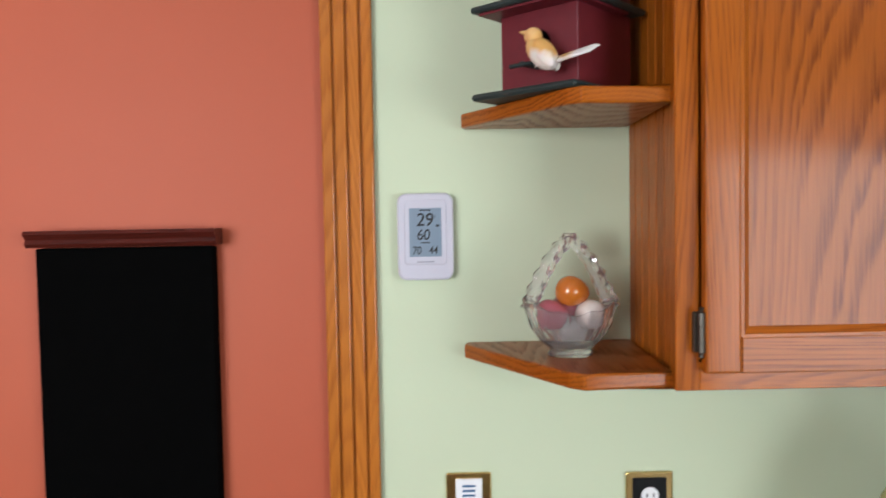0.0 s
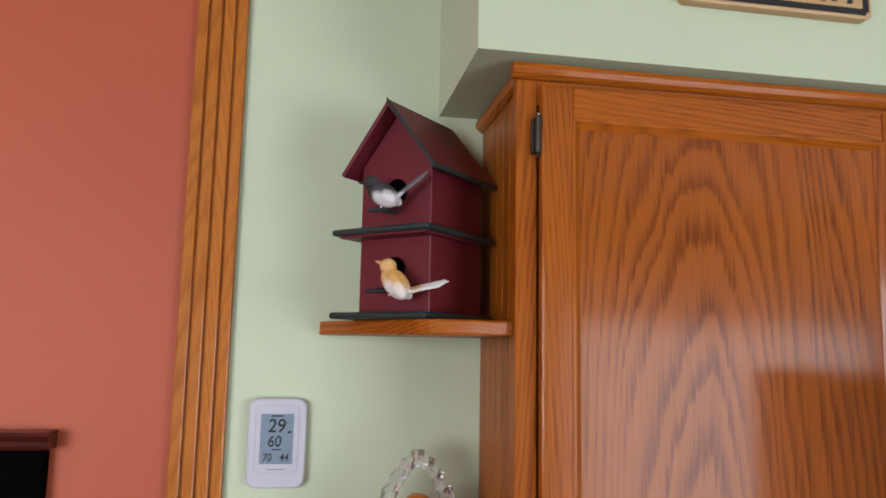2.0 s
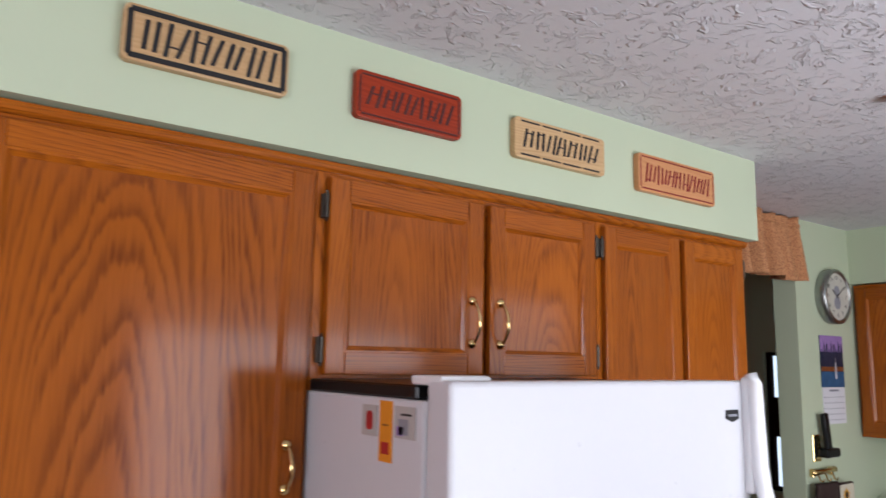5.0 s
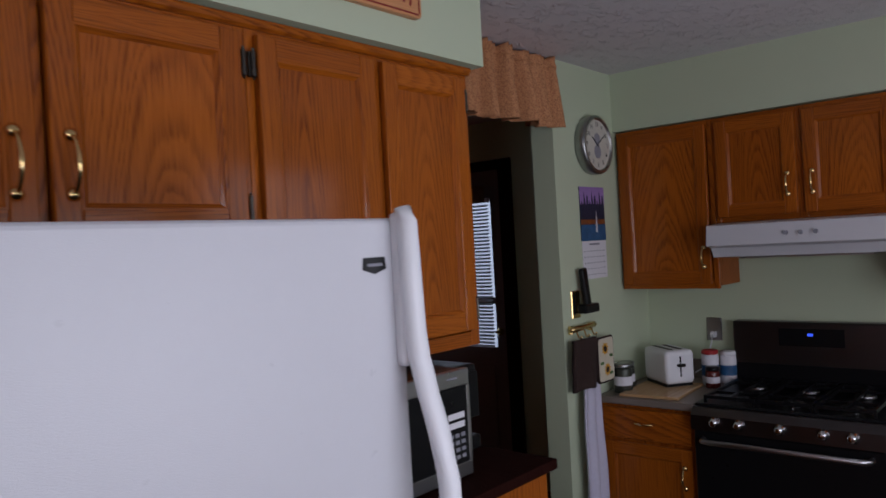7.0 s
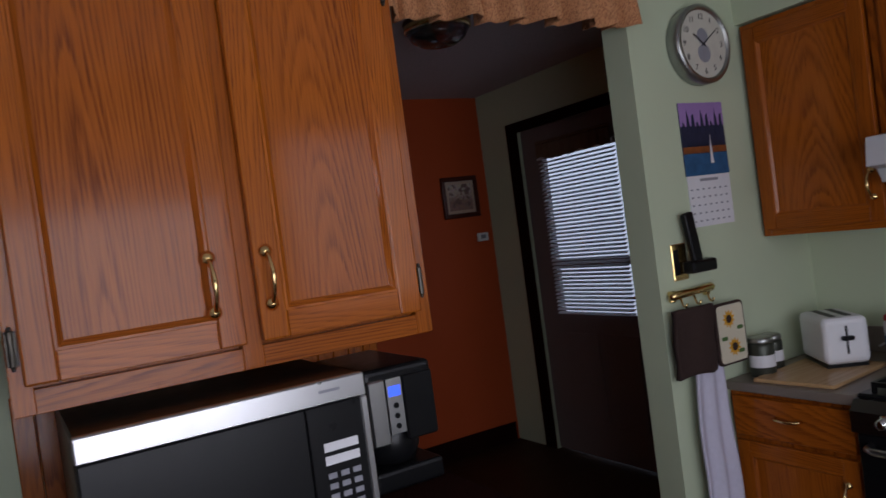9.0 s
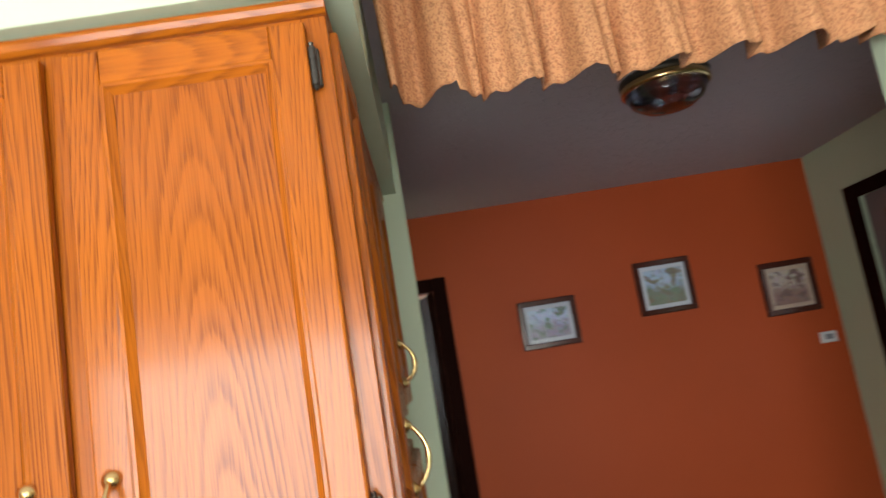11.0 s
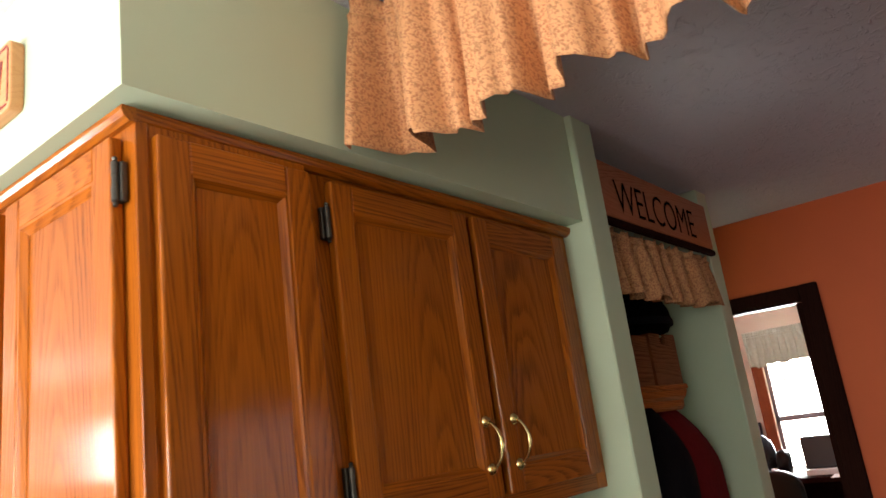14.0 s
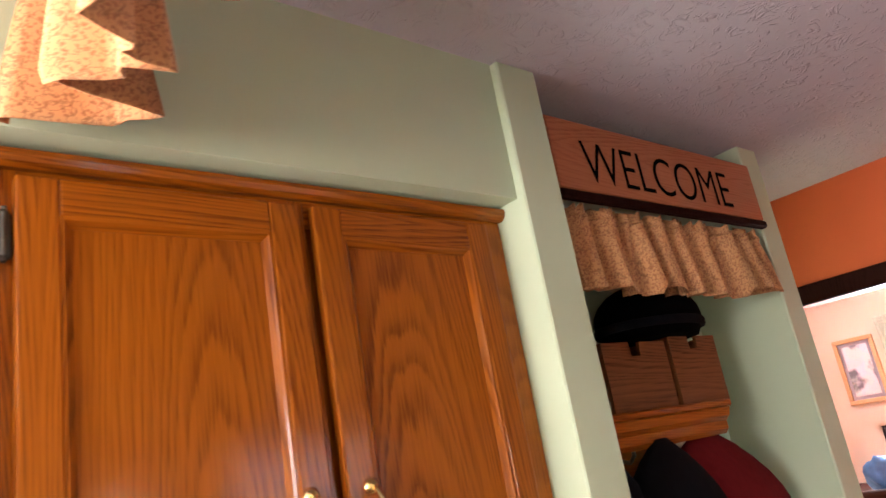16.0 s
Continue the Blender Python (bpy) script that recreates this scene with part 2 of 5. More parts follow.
WHITEP = plain("white_plastic", (0.78, 0.78, 0.80), 0.4, vary=0.04)
BLACK = plain("black_plastic", (0.007, 0.007, 0.008), 0.30, vary=0.3)
BLACK.node_tree.nodes["Principled BSDF"].inputs["Specular IOR Level"].default_value = 0.22
BLACKFELT = plain("black_felt", (0.0015, 0.0015, 0.0015), 0.95, vary=0.3)
BLACKFELT.node_tree.nodes["Principled BSDF"].inputs["Specular IOR Level"].default_value = 0.03
BRASS = plain("polished_brass", (0.83, 0.60, 0.26), 0.2, 1.0, vary=0.1, grain=0)
PEWTER = plain("old_pewter", (0.10, 0.09, 0.075), 0.42, 0.9, vary=0.4)
STEEL = plain("stainless_steel", (0.50, 0.50, 0.51), 0.3, 1.0, vary=0.06, scale=8, grain=0)
VALANCE = print_cloth("apricot_print_cotton", (0.58, 0.27, 0.115), (0.24, 0.055, 0.022), (0.24, 0.10, 0.04))
FLOORM = oak("floor_wood", 0, (0.048, 0.021, 0.009), (0.030, 0.012, 0.006), 0.45, coat=0.05)
COUNTER = plain("laminate_worktop", (0.24, 0.195, 0.16), 0.4, vary=0.35, scale=220)


# ---- building helpers ----
def box(bm, x0, x1, y0, y1, z0, z1, bevel=0.0, seg=1):
    vs = bmesh.ops.create_cube(bm, size=1.0, matrix=Matrix.Translation(((x0 + x1) / 2, (y0 + y1) / 2, (z0 + z1) / 2)) @ Matrix.Diagonal((x1 - x0, y1 - y0, z1 - z0, 1)))["verts"]
    if bevel:
        es = list({e for v in vs for e in v.link_edges})
        bmesh.ops.bevel(bm, geom=es, offset=bevel, segments=seg, affect='EDGES', profile=0.5)
    return bm


def boxes(*specs, bevel=0.0, seg=1):
    bm = bmesh.new()
    for s in specs:
        box(bm, *s, bevel=bevel, seg=seg)
    return bm


def lathe(profile, seg=32, place=(0, 0, 0), axis='Z'):
    """A turned body from (radius, height) pairs."""
    bm = bmesh.new()
    rings = []
    for r, h in profile:
        ring = []
        for i in range(seg):
            a = 2 * math.pi * i / seg
            ring.append(bm.verts.new((r * math.cos(a), r * math.sin(a), h)))
        rings.append(ring)
    for r0, r1 in zip(rings, rings[1:]):
        for i in range(seg):
            bm.faces.new((r0[i], r0[(i + 1) % seg], r1[(i + 1) % seg], r1[i]))
    bm.faces.new(list(reversed(rings[0])))
    bm.faces.new(rings[-1])
    if axis == 'Y':
        bmesh.ops.rotate(bm, verts=bm.verts, matrix=Matrix.Rotation(radians(90), 3, 'X'))
    if axis == 'X':
        bmesh.ops.rotate(bm, verts=bm.verts, matrix=Matrix.Rotation(radians(90), 3, 'Y'))
    bmesh.ops.translate(bm, verts=bm.verts, vec=place)
    return bm


def prism(outline, y0, y1, bevel=0.0, plane='XZ'):
    """An outline of (u, v) pairs given thickness; XZ: thick along y, XY: along z, YZ: along x."""
    bm = bmesh.new()
    put = {'XZ': lambda u, v, w: (u, w, v), 'XY': lambda u, v, w: (u, v, w), 'YZ': lambda u, v, w: (w, u, v)}[plane]
    a = [bm.verts.new(put(u, v, y0)) for u, v in outline]
    c = [bm.verts.new(put(u, v, y1)) for u, v in outline]
    bm.faces.new(a)
    bm.faces.new(list(reversed(c)))
    k = len(a)
    for i in range(k):
        bm.faces.new((a[i], c[i], c[(i + 1) % k], a[(i + 1) % k]))
    bmesh.ops.recalc_face_normals(bm, faces=bm.faces)
    if bevel:
        bmesh.ops.bevel(bm, geom=list(bm.edges), offset=bevel, segments=2, affect='EDGES', profile=0.5)
    return bm


def tube(points, radius, seg=10, taper=None, closed=False):
    """A round bar along points; taper: radius factors, point by point."""
    bm = bmesh.new()
    pts = [Vector(p) for p in points]
    rings = []
    up = Vector((0.13, 0.27, 0.95)).normalized()
    for i, p in enumerate(pts):
        d = (pts[min(i + 1, len(pts) - 1)] - pts[max(i - 1, 0)]).normalized()
        s = d.cross(up)
        if s.length < 0.05:
            s = d.cross(Vector((1, 0, 0)))
        s.normalize()
        n2 = s.cross(d)
        r = radius * (taper[i] if taper else 1)
        rings.append([bm.verts.new(p + r * (math.cos(a) * s + math.sin(a) * n2)) for a in (2 * math.pi * k / seg for k in range(seg))])
    for r0, r1 in zip(rings, rings[1:]):
        for k in range(seg):
            bm.faces.new((r0[k], r0[(k + 1) % seg], r1[(k + 1) % seg], r1[k]))
    bm.faces.new(list(reversed(rings[0])))
    bm.faces.new(rings[-1])
    bmesh.ops.recalc_face_normals(bm, faces=bm.faces)
    return bm


def merge(bm, other):
    """Adds the other bmesh to bm and frees it."""
    me = bpy.data.meshes.new("piece")
    other.to_mesh(me)
    other.free()
    bm.from_mesh(me)
    bpy.data.meshes.remove(me)


def mesh_of(name, bm, mat, smooth=False):
    me = bpy.data.meshes.new(name)
    bm.to_mesh(me)
    bm.free()
    me.materials.append(mat)
    if smooth:
        for p in me.polygons:
            p.use_smooth = True
    return me


def part(name, bm, mat, parent, label="", smooth=False):
    ob = new(name, mesh_of(name, bm, mat, smooth))
    ob.parent = parent
    if label:
        tagged(ob, label)
    return ob


def single(name, bm, mat, label="", category="", kind="", group="", smooth=False, place=None):
    ob = new(name, mesh_of(name, bm, mat, smooth))
    if place is not None:
        ob.matrix_world = place
    return tagged(ob, label, category, group, kind)


def thing(name, place, label, category, group=""):
    ob = new(name)
    ob.empty_display_size = 0.05
    ob.matrix_world = place
    return tagged(ob, label, category, group)


def text_mesh(body, size, extrude=0.0006, shear=0.0, weight=0.0):
    cu = bpy.data.curves.new("lettering", 'FONT')
    cu.body, cu.size, cu.extrude, cu.shear, cu.offset = body, size, extrude, shear, weight
    cu.align_x, cu.align_y = 'CENTER', 'CENTER'
    ob = bpy.data.objects.new("lettering", cu)
    scene.collection.objects.link(ob)
    me = bpy.data.meshes.new_from_object(ob.evaluated_get(bpy.context.evaluated_depsgraph_get()))
    bpy.data.objects.remove(ob)
    bpy.data.curves.remove(cu)
    bm = bmesh.new()
    bm.from_mesh(me)
    bpy.data.meshes.remove(me)
    return bm


# ---- structure ----
H = 2.445
F = -0.08
WY = 0.33
LABEL_GREEN = "smooth wall painted pale sage green"
single("floor", boxes((-3.2, 4.9, -3.6, 6.4, -0.18, -0.08)), FLOORM, "brown wooden floor of kitchen and hall", "floor", "structure")
single("ceiling", boxes((-3.2, 4.9, -3.6, 0.44, H, H + 0.1)), CEIL, "white kitchen ceiling of stomped textured plaster", "ceiling", "structure")
single("ceiling", boxes((-3.2, 4.9, 0.44, 6.4, H, H + 0.1)), CEIL_HALL, "hall ceiling of softly textured plaster, its colour darkened to mauve-grey for the dim light", "ceiling", "structure")
single("wall_north_red", boxes((-3.2, -0.51, WY, WY + 0.12, F, H)), RED, "smooth wall painted terracotta red", "wall", "structure")
single("wall_north_green", boxes((-0.51, 2.13, WY, WY + 0.12, F, H)), GREEN, LABEL_GREEN, "wall", "structure")
single("wall_west", boxes((-3.3, -3.2, -3.6, 0.45, F, H)), RED, "smooth wall painted terracotta red", "wall", "structure")
single("wall_south", boxes((-3.2, -2.65, -2.62, -2.5, F, H), (-2.65, -1.15, -2.62, -2.5, F, 0.86), (-2.65, -1.15, -2.62, -2.5, 2.10, H), (-1.15, 0.90, -2.62, -2.5, F, H), (0.90, 2.80, -2.62, -2.5, 2.10, H), (2.80, 3.0, -2.62, -2.5, F, H), (3.0, 4.1, -2.62, -2.5, F, 1.12), (3.0, 4.1, -2.62, -2.5, 2.18, H), (4.1, 4.9, -2.62, -2.5, F, H)), GREEN, LABEL_GREEN + " round a patio door and two windows", "wall", "structure")
single("soffit", boxes((-0.073, 2.51, -0.02, WY, 2.142, H), (2.10, 2.51, WY, 1.25, 2.142, H)), GREEN, "boxed soffit painted pale sage green above the cabinets", "soffit", "structure")
single("wall_clock", boxes((3.63, 4.53, 0.44, 0.56, F, H)), GREEN, LABEL_GREEN + " with a clock and a calendar", "wall", "structure")
single("wall_stove", boxes((4.53, 4.65, -3.5, 0.56, F, H)), GREEN, LABEL_GREEN + " behind the stove", "wall", "structure")
single("soffit_stove", boxes((4.215, 4.53, -2.2, 0.44, 2.142, H)), GREEN, "boxed soffit painted pale sage green above the stove cabinets", "soffit", "structure")
single("pier_south", boxes((1.70, 2.53, 1.25, 1.366, F, H), bevel=0.004), GREEN, "narrow wall end painted pale sage green", "wall", "structure")
single("pier_north", boxes((1.70, 2.48, 2.32, 2.43, F, H), bevel=0.004), GREEN, "narrow wall end painted pale sage green", "wall", "structure")
single("wall_niche", boxes((1.70, 1.82, 0.45, 1.25, F, H), (2.08, 2.20, 1.366, 2.32, F, H), (1.58, 1.70, 2.43, 3.06, F, H)), GREEN, LABEL_GREEN + " at the back of the coat niche", "wall", "structure")
# red hall wall with the office doorway
DX0, DX1, DZ = 1.74, 2.596, 2.020
single("wall_hall_red", boxes((-0.8, DX0, 3.06, 3.18, F, H), (DX1, 4.9, 3.06, 3.18, F, H), (DX0, DX1, 3.06, 3.18, DZ, H)), RED_HALL, "smooth hall wall painted burnt orange red", "wall", "structure")
single("wall_hall_east", boxes((4.80, 4.92, 2.62, 3.06, F, H), (4.80, 4.92, 0.56, 1.05, F, H), (4.80, 4.92, 1.31, 1.62, F, H), (4.80, 4.92, 1.05, 1.31, F, 0.86), (4.80, 4.92, 1.05, 1.31, 1.78, H), (4.80, 4.92, 1.62, 2.62, 2.11, H)), GREEN, LABEL_GREEN + " round the entry door", "wall", "structure")
single("wall_office", boxes((-0.8, 1.68, 5.5, 5.6, F, H), (2.45, 4.9, 5.5, 5.6, F, H), (1.68, 2.45, 5.5, 5.6, F, 0.85), (1.68, 2.45, 5.5, 5.6, 2.05, H), (-0.9, -0.8, 3.06, 5.6, F, H), (4.8, 4.9, 3.18, 5.6, F, H)), CREAM, "smooth office wall painted warm cream", "wall", "structure")


# ---- cabinets ----
def pull(parent, x, z0, z1, y=-0.001):
    """Brass bow handle, standing, at the door's front."""
    zc, h = (z0 + z1) / 2, (z1 - z0) / 2
    pts, tp = [], []
    for i in range(17):
        u = -1 + i / 8
        pts.append((x, y - 0.006 - 0.026 * (1 - abs(u) ** 2.4), zc + u * h * 0.92))
        tp.append(0.75 + 0.35 * (1 - abs(u)) ** 2)
    bm = tube(pts, 0.0052, 10, tp)
    for u in (-1, 1):
        merge(bm, lathe([(0.0135, 0.0), (0.0135, 0.002), (0.009, 0.006), (0.0045, 0.011)], 16, (x, y, zc + u * h * 0.92), 'Y'))
    return part("handle", bm, BRASS, parent, "polished brass bow handle", True)


def hinge(parent, x, z, y=0.012):
    """Leaf and barrel with turned ends."""
    bm = lathe([(0.0015, -0.037), (0.0040, -0.035), (0.0028, -0.031), (0.0056, -0.028), (0.0056, -0.010), (0.0050, -0.0095), (0.0050, 0.0095), (0.0056, 0.010), (0.0056, 0.028), (0.0028, 0.031), (0.0040, 0.035), (0.0015, 0.037)], 14, (x, y - 0.008, z))
    box(bm, x - 0.009, x + 0.009, y - 0.004, y + 0.006, z - 0.029, z + 0.029, 0.0015)
    part("hinge", bm, PEWTER, parent, "dark antique metal hinge")


def door(parent, x0, x1, z0, z1, handle=None, hinge_x=None, hz=(), name="door", stile=0.052):
    """A framed door with a recessed flat panel; its front is at y = 0, its back at 0.02."""
    d = part(name, boxes((x0 + stile - 0.012, x1 - stile + 0.012, 0.0122, 0.0170, z0 + stile - 0.012, z1 - stile + 0.012)), OAK_P, parent, "stained oak framed cabinet door")
    for a, b in ((x0, x0 + stile), (x1 - stile, x1)):
        part("stile", boxes((a, b, 0.0, 0.0195, z0, z1), bevel=0.004, seg=2), OAK_V, d)
    for a, b in ((z0, z0 + stile), (z1 - stile, z1)):
        part("rail", boxes((x0 + stile, x1 - stile, 0.0008, 0.019, a, b), bevel=0.002), OAK_H, d)
    q, wb = stile, 0.014
    for xa, sg in ((x0 + q, 1), (x1 - q, -1)):
        part("bead", prism([(xa - sg * 0.001, 0.0015), (xa + sg * 0.004, 0.0015), (xa + sg * 0.007, 0.005), (xa + sg * wb, 0.0112), (xa + sg * wb, 0.0150), (xa - sg * 0.001, 0.0150)], z0 + q, z1 - q, plane='XY'), OAK_V, d)
    for za, sg in ((z0 + q, 1), (z1 - q, -1)):
        part("bead", prism([(0.0016, za - sg * 0.001), (0.0016, za + sg * 0.004), (0.0051, za + sg * 0.007), (0.0113, za + sg * wb), (0.0149, za + sg * wb), (0.0149, za - sg * 0.001)], x0 + q, x1 - q, plane='YZ'), OAK_H, d)
    if handle:
        pull(d, *handle)
    if hinge_x is not None:
        for z in hz:
            hinge(d, hinge_x, z)
    return d


def cabinet(name, place, x0, x1, z0, z1, depth, label, openings, left_panel=True, right_panel=True):
    """A wall cabinet, its face frame at y = 0.02; openings: gaps between the frame's uprights."""
    c = thing(name, place, label, "cabinet")
    zb, zt = z0, z1
    part("carcass", boxes((x0 + 0.0245, x1 - 0.004, 0.041, depth, zb + 0.012, zt)), OAK_V, c)
    ups = [x0] + [v for o in openings for v in o] + [x1]
    for a, b in zip(ups[0::2], ups[1::2]):
        part("frame_upright", boxes((a, b, 0.0205, 0.0405, zb, zt), bevel=0.0015), OAK_V, c)
    for a, b in openings:
        part("frame_rail", boxes((a, b, 0.0212, 0.040, zb, zb + 0.042), bevel=0.001), OAK_H, c)
        part("frame_rail", boxes((a, b, 0.0212, 0.040, zt - 0.045, zt), bevel=0.001), OAK_H, c)
    return c


ZT, ZB = 2.118, 1.285
FRONT = pose(0, 0, 0)
c1 = cabinet("wall_cabinet", FRONT, 0.0, 0.715, ZB, ZT, WY, "stained oak wall cabinet with one wide door", [(0.035, 0.69)])
door(c1, 0.036, 0.700, ZB + 0.028, 2.10, (0.660, 1.40, 1.50), 0.031, (1.372, 2.018))
# beaded end panel of the first cabinet
for k in range(7):
    part("end_board", boxes((0.017, 0.024, 0.042 + k * 0.041, 0.0815 + k * 0.041, ZB, ZT), bevel=0.0018), OAK_V, c1)
c2 = cabinet("wall_cabinet", FRONT, 0.716, 1.664, 1.61, ZT, WY, "short stained oak wall cabinet above the refrigerator", [(0.75, 1.20), (1.226, 1.635)])
door(c2, 0.743, 1.204, 1.645, 2.10, (1.165, 1.72, 1.84), 0.735, (1.70, 2.03))
door(c2, 1.227, 1.642, 1.645, 2.10, (1.262, 1.72, 1.84), 1.650, (1.70, 2.03))
c3 = cabinet("wall_cabinet", FRONT, 1.665, 2.468, ZB, ZT, WY, "stained oak wall cabinet with two doors above the microwave", [(1.70, 2.05), (2.09, 2.43)])
door(c3, 1.687, 2.057, 1.335, 2.10, (2.003, 1.40, 1.51), 1.676, (1.40, 2.03))
door(c3, 2.088, 2.437, 1.335, 2.10, (2.112, 1.40, 1.51), 2.443, (1.40, 2.03))
# the cabinets round the corner face east: local x runs north, local y runs west
EAST = pose(2.468, 0, 0, 0, 0, 90)
c4 = cabinet("end_cabinet", EAST, 0.042, 0.350, ZB, ZT, 0.30, "narrow stained oak end cabinet with one door", [(0.06, 0.33)])
door(c4, 0.047, 0.327, 1.335, 2.10, (0.294, 1.385, 1.50)).matrix_local = pose(0, -0.012, 0)
c5 = cabinet("end_cabinet", EAST, 0.351, 1.248, 1.47, ZT, 0.30, "stained oak cabinet with two doors facing the hall", [(0.39, 0.775), (0.80, 1.20)])
door(c5, 0.384, 0.781, 1.508, 2.10, (0.745, 1.56, 1.66), 0.373, (1.58, 2.02))
door(c5, 0.806, 1.192, 1.508, 2.10, (0.845, 1.56, 1.66))
crown = thing("crown_moulding", FRONT, "narrow stained oak moulding along the cabinet tops", "moulding")
crown["kind"] = "structure"
prof = [(0.022, 0.0), (0.012, 0.0), (0.004, 0.006), (0.0, 0.014), (0.001, 0.022), (0.022, 0.022)]
part("strip", prism([(u, 2.113 + v) for u, v in prof], -0.010, 2.4705, plane='YZ'), OAK_H, crown)
part("strip", prism([(2.4705 - u, 2.1128 + v) for u, v in prof], 0.022, 1.249, plane='XZ'), OAK_D, crown)
part("strip", prism([(0.002 + u, 2.1126 + v) for u, v in prof], 0.022, 0.329, plane='XZ'), OAK_D, crown)


# ---- colours of the small things ----
BURGUNDY = plain("burgundy_painted_wood", (0.13, 0.008, 0.016), 0.5, vary=0.25, scale=60, grain=0.2)
PINE_GREEN = plain("dark_green_painted_wood", (0.013, 0.028, 0.028), 0.55, vary=0.3, scale=60, grain=0.2)
LCD = plain("grey_display", (0.19, 0.25, 0.32), 0.3, vary=0.06, grain=0)
INK = plain("black_ink", (0.01, 0.01, 0.012), 0.5, vary=0.2, grain=0)
FAINT = plain("grey_print", (0.28, 0.28, 0.32), 0.7, vary=0.2, grain=0)
MAPLE = oak("pale_maple", 0, (0.62, 0.42, 0.22), (0.45, 0.28, 0.13), 0.4, 11.0)
RED_STAIN = oak("red_stained_wood", 0, (0.34, 0.036, 0.007), (0.19, 0.018, 0.005), 0.45, 11.0, 0.05, 0.25)
PEACH_STAIN = oak("peach_wood", 0, (0.66, 0.33, 0.15), (0.5, 0.22, 0.09), 0.4, 11.0)
REDLINE = plain("red_routed_paint", (0.24, 0.012, 0.010), 0.5)
DARKRED = plain("dark_red_routed_paint", (0.07, 0.008, 0.005), 0.5)
CUTGLASS = glass("cut_glass", (0.96, 0.96, 0.98), 0.06)
CUTGLASS.node_tree.nodes["Principled BSDF"].inputs["Transmission Weight"].default_value = 0.955
PANE = glass("window_pane", (1, 1, 1), 0.0)
STONE_O = plain("polished_orange_stone", (0.62, 0.17, 0.02), 0.15, coat=0.5, vary=0.55, scale=18, grain=0)
STONE_P = plain("polished_pink_stone", (0.50, 0.13, 0.16), 0.15, coat=0.5, vary=0.7, scale=22, grain=0)
STONE_W = plain("polished_white_stone", (0.68, 0.60, 0.54), 0.2, coat=0.4, vary=0.2, scale=20, grain=0)
STONE_G = plain("polished_grey_stone", (0.42, 0.40, 0.38), 0.2, coat=0.4, vary=0.5, scale=26, grain=0)
PAPER = plain("white_paper", (0.72, 0.71, 0.74), 0.8, vary=0.06)
LILAC = plain("lilac_print", (0.36, 0.22, 0.52), 0.5, vary=0.25, scale=14)
NIGHT = plain("dark_blue_print", (0.02, 0.03, 0.075), 0.5, vary=0.5, scale=22)
LAKE = plain("blue_print", (0.03, 0.13, 0.30), 0.5, vary=0.6, scale=30)
AMBER = plain("amber_print", (0.30, 0.09, 0.02), 0.5, vary=0.6, scale=40)
ORANGE = plain("orange_card", (0.75, 0.27, 0.015), 0.6, vary=0.1)
CARDRED = plain("red_print", (0.42, 0.02, 0.02), 0.6, vary=0.3)
COATRED = plain("dark_red_fleece", (0.15, 0.010, 0.012), 0.95, vary=0.4, scale=50, grain=0.4)
COATBLACK = plain("black_cloth", (0.006, 0.006, 0.008), 0.9, vary=0.4, scale=50, grain=0.4)
for cloth in (COATRED, COATBLACK):
    cloth.node_tree.nodes["Principled BSDF"].inputs["Specular IOR Level"].default_value = 0.06
WICKER = oak("brown_bark_board", 1, (0.26, 0.092, 0.030), (0.045, 0.012, 0.005), 0.55, 5.0, 0.02, 0.15)
SHEER = plain("sage_sheer_cloth", (0.46, 0.50, 0.38), 0.9, vary=0.3, scale=40)
MITT = plain("brown_quilted_cloth", (0.035, 0.016, 0.012), 0.9, vary=0.3, scale=70, grain=0.4)
TOWEL = plain("pale_lilac_towel", (0.60, 0.58, 0.70), 0.9, vary=0.15, scale=60, grain=0.4)
CREAMCLOTH = plain("cream_cloth", (0.66, 0.60, 0.46), 0.9, vary=0.1)
SUNFLOWER = plain("yellow_print", (0.72, 0.36, 0.02), 0.8, vary=0.3)
GREENLEAF = plain("green_print", (0.08, 0.16, 0.04), 0.8, vary=0.3)
BLUE_LIT = glow("blue_lit_display", (0.05, 0.12, 1.0), 1.6)
CLOCKFACE = plain("aged_clock_paper", (0.62, 0.60, 0.52), 0.5, vary=0.2, scale=24)
TIN = plain("brushed_tin", (0.40, 0.41, 0.40), 0.35, 1.0, vary=0.2)
# white paint with the shade on backlit doors and sashes put into its colour
SHADEDWHITE = paint("shaded_white_door_paint", (0.22, 0.18, 0.18))
BLIND = plain("white_blind_slat", (0.70, 0.72, 0.75), 0.5, vary=0.06, grain=0)


DARKSTEEL = plain("dark_stainless_steel", (0.12, 0.11, 0.11), 0.32, 1.0, vary=0.1, scale=8, grain=0)
YELLOWGLAZE = plain("pale_yellow_glaze", (0.50, 0.44, 0.14), 0.25, vary=0.12, scale=18.0, grain=0.0)

# ---- trim between the wall colours ----
TRIM_OAK = oak("golden_oak_trim", 2, (0.46, 0.155, 0.020), (0.25, 0.066, 0.0080))
tr = thing("trim", pose(0, 0, 0), "fluted stained oak trim board with a small cap", "trim")
tr["kind"] = "structure"
part("board", boxes((-0.545, -0.451, 0.318, 0.3295, F, 2.398), bevel=0.002), TRIM_OAK, tr)
for x0, x1 in ((-0.545, -0.5230), (-0.5200, -0.4985), (-0.4955, -0.4740), (-0.4710, -0.451)):
    part("flute_ridge", boxes((x0 + 0.0005, x1 - 0.0005, 0.3118, 0.3182, F, 2.397), bevel=0.003, seg=2), TRIM_OAK, tr)
part("cap", boxes((-0.555, -0.441, 0.298, 0.3295, 2.398, 2.424), bevel=0.004, seg=2), OAK_H, tr)

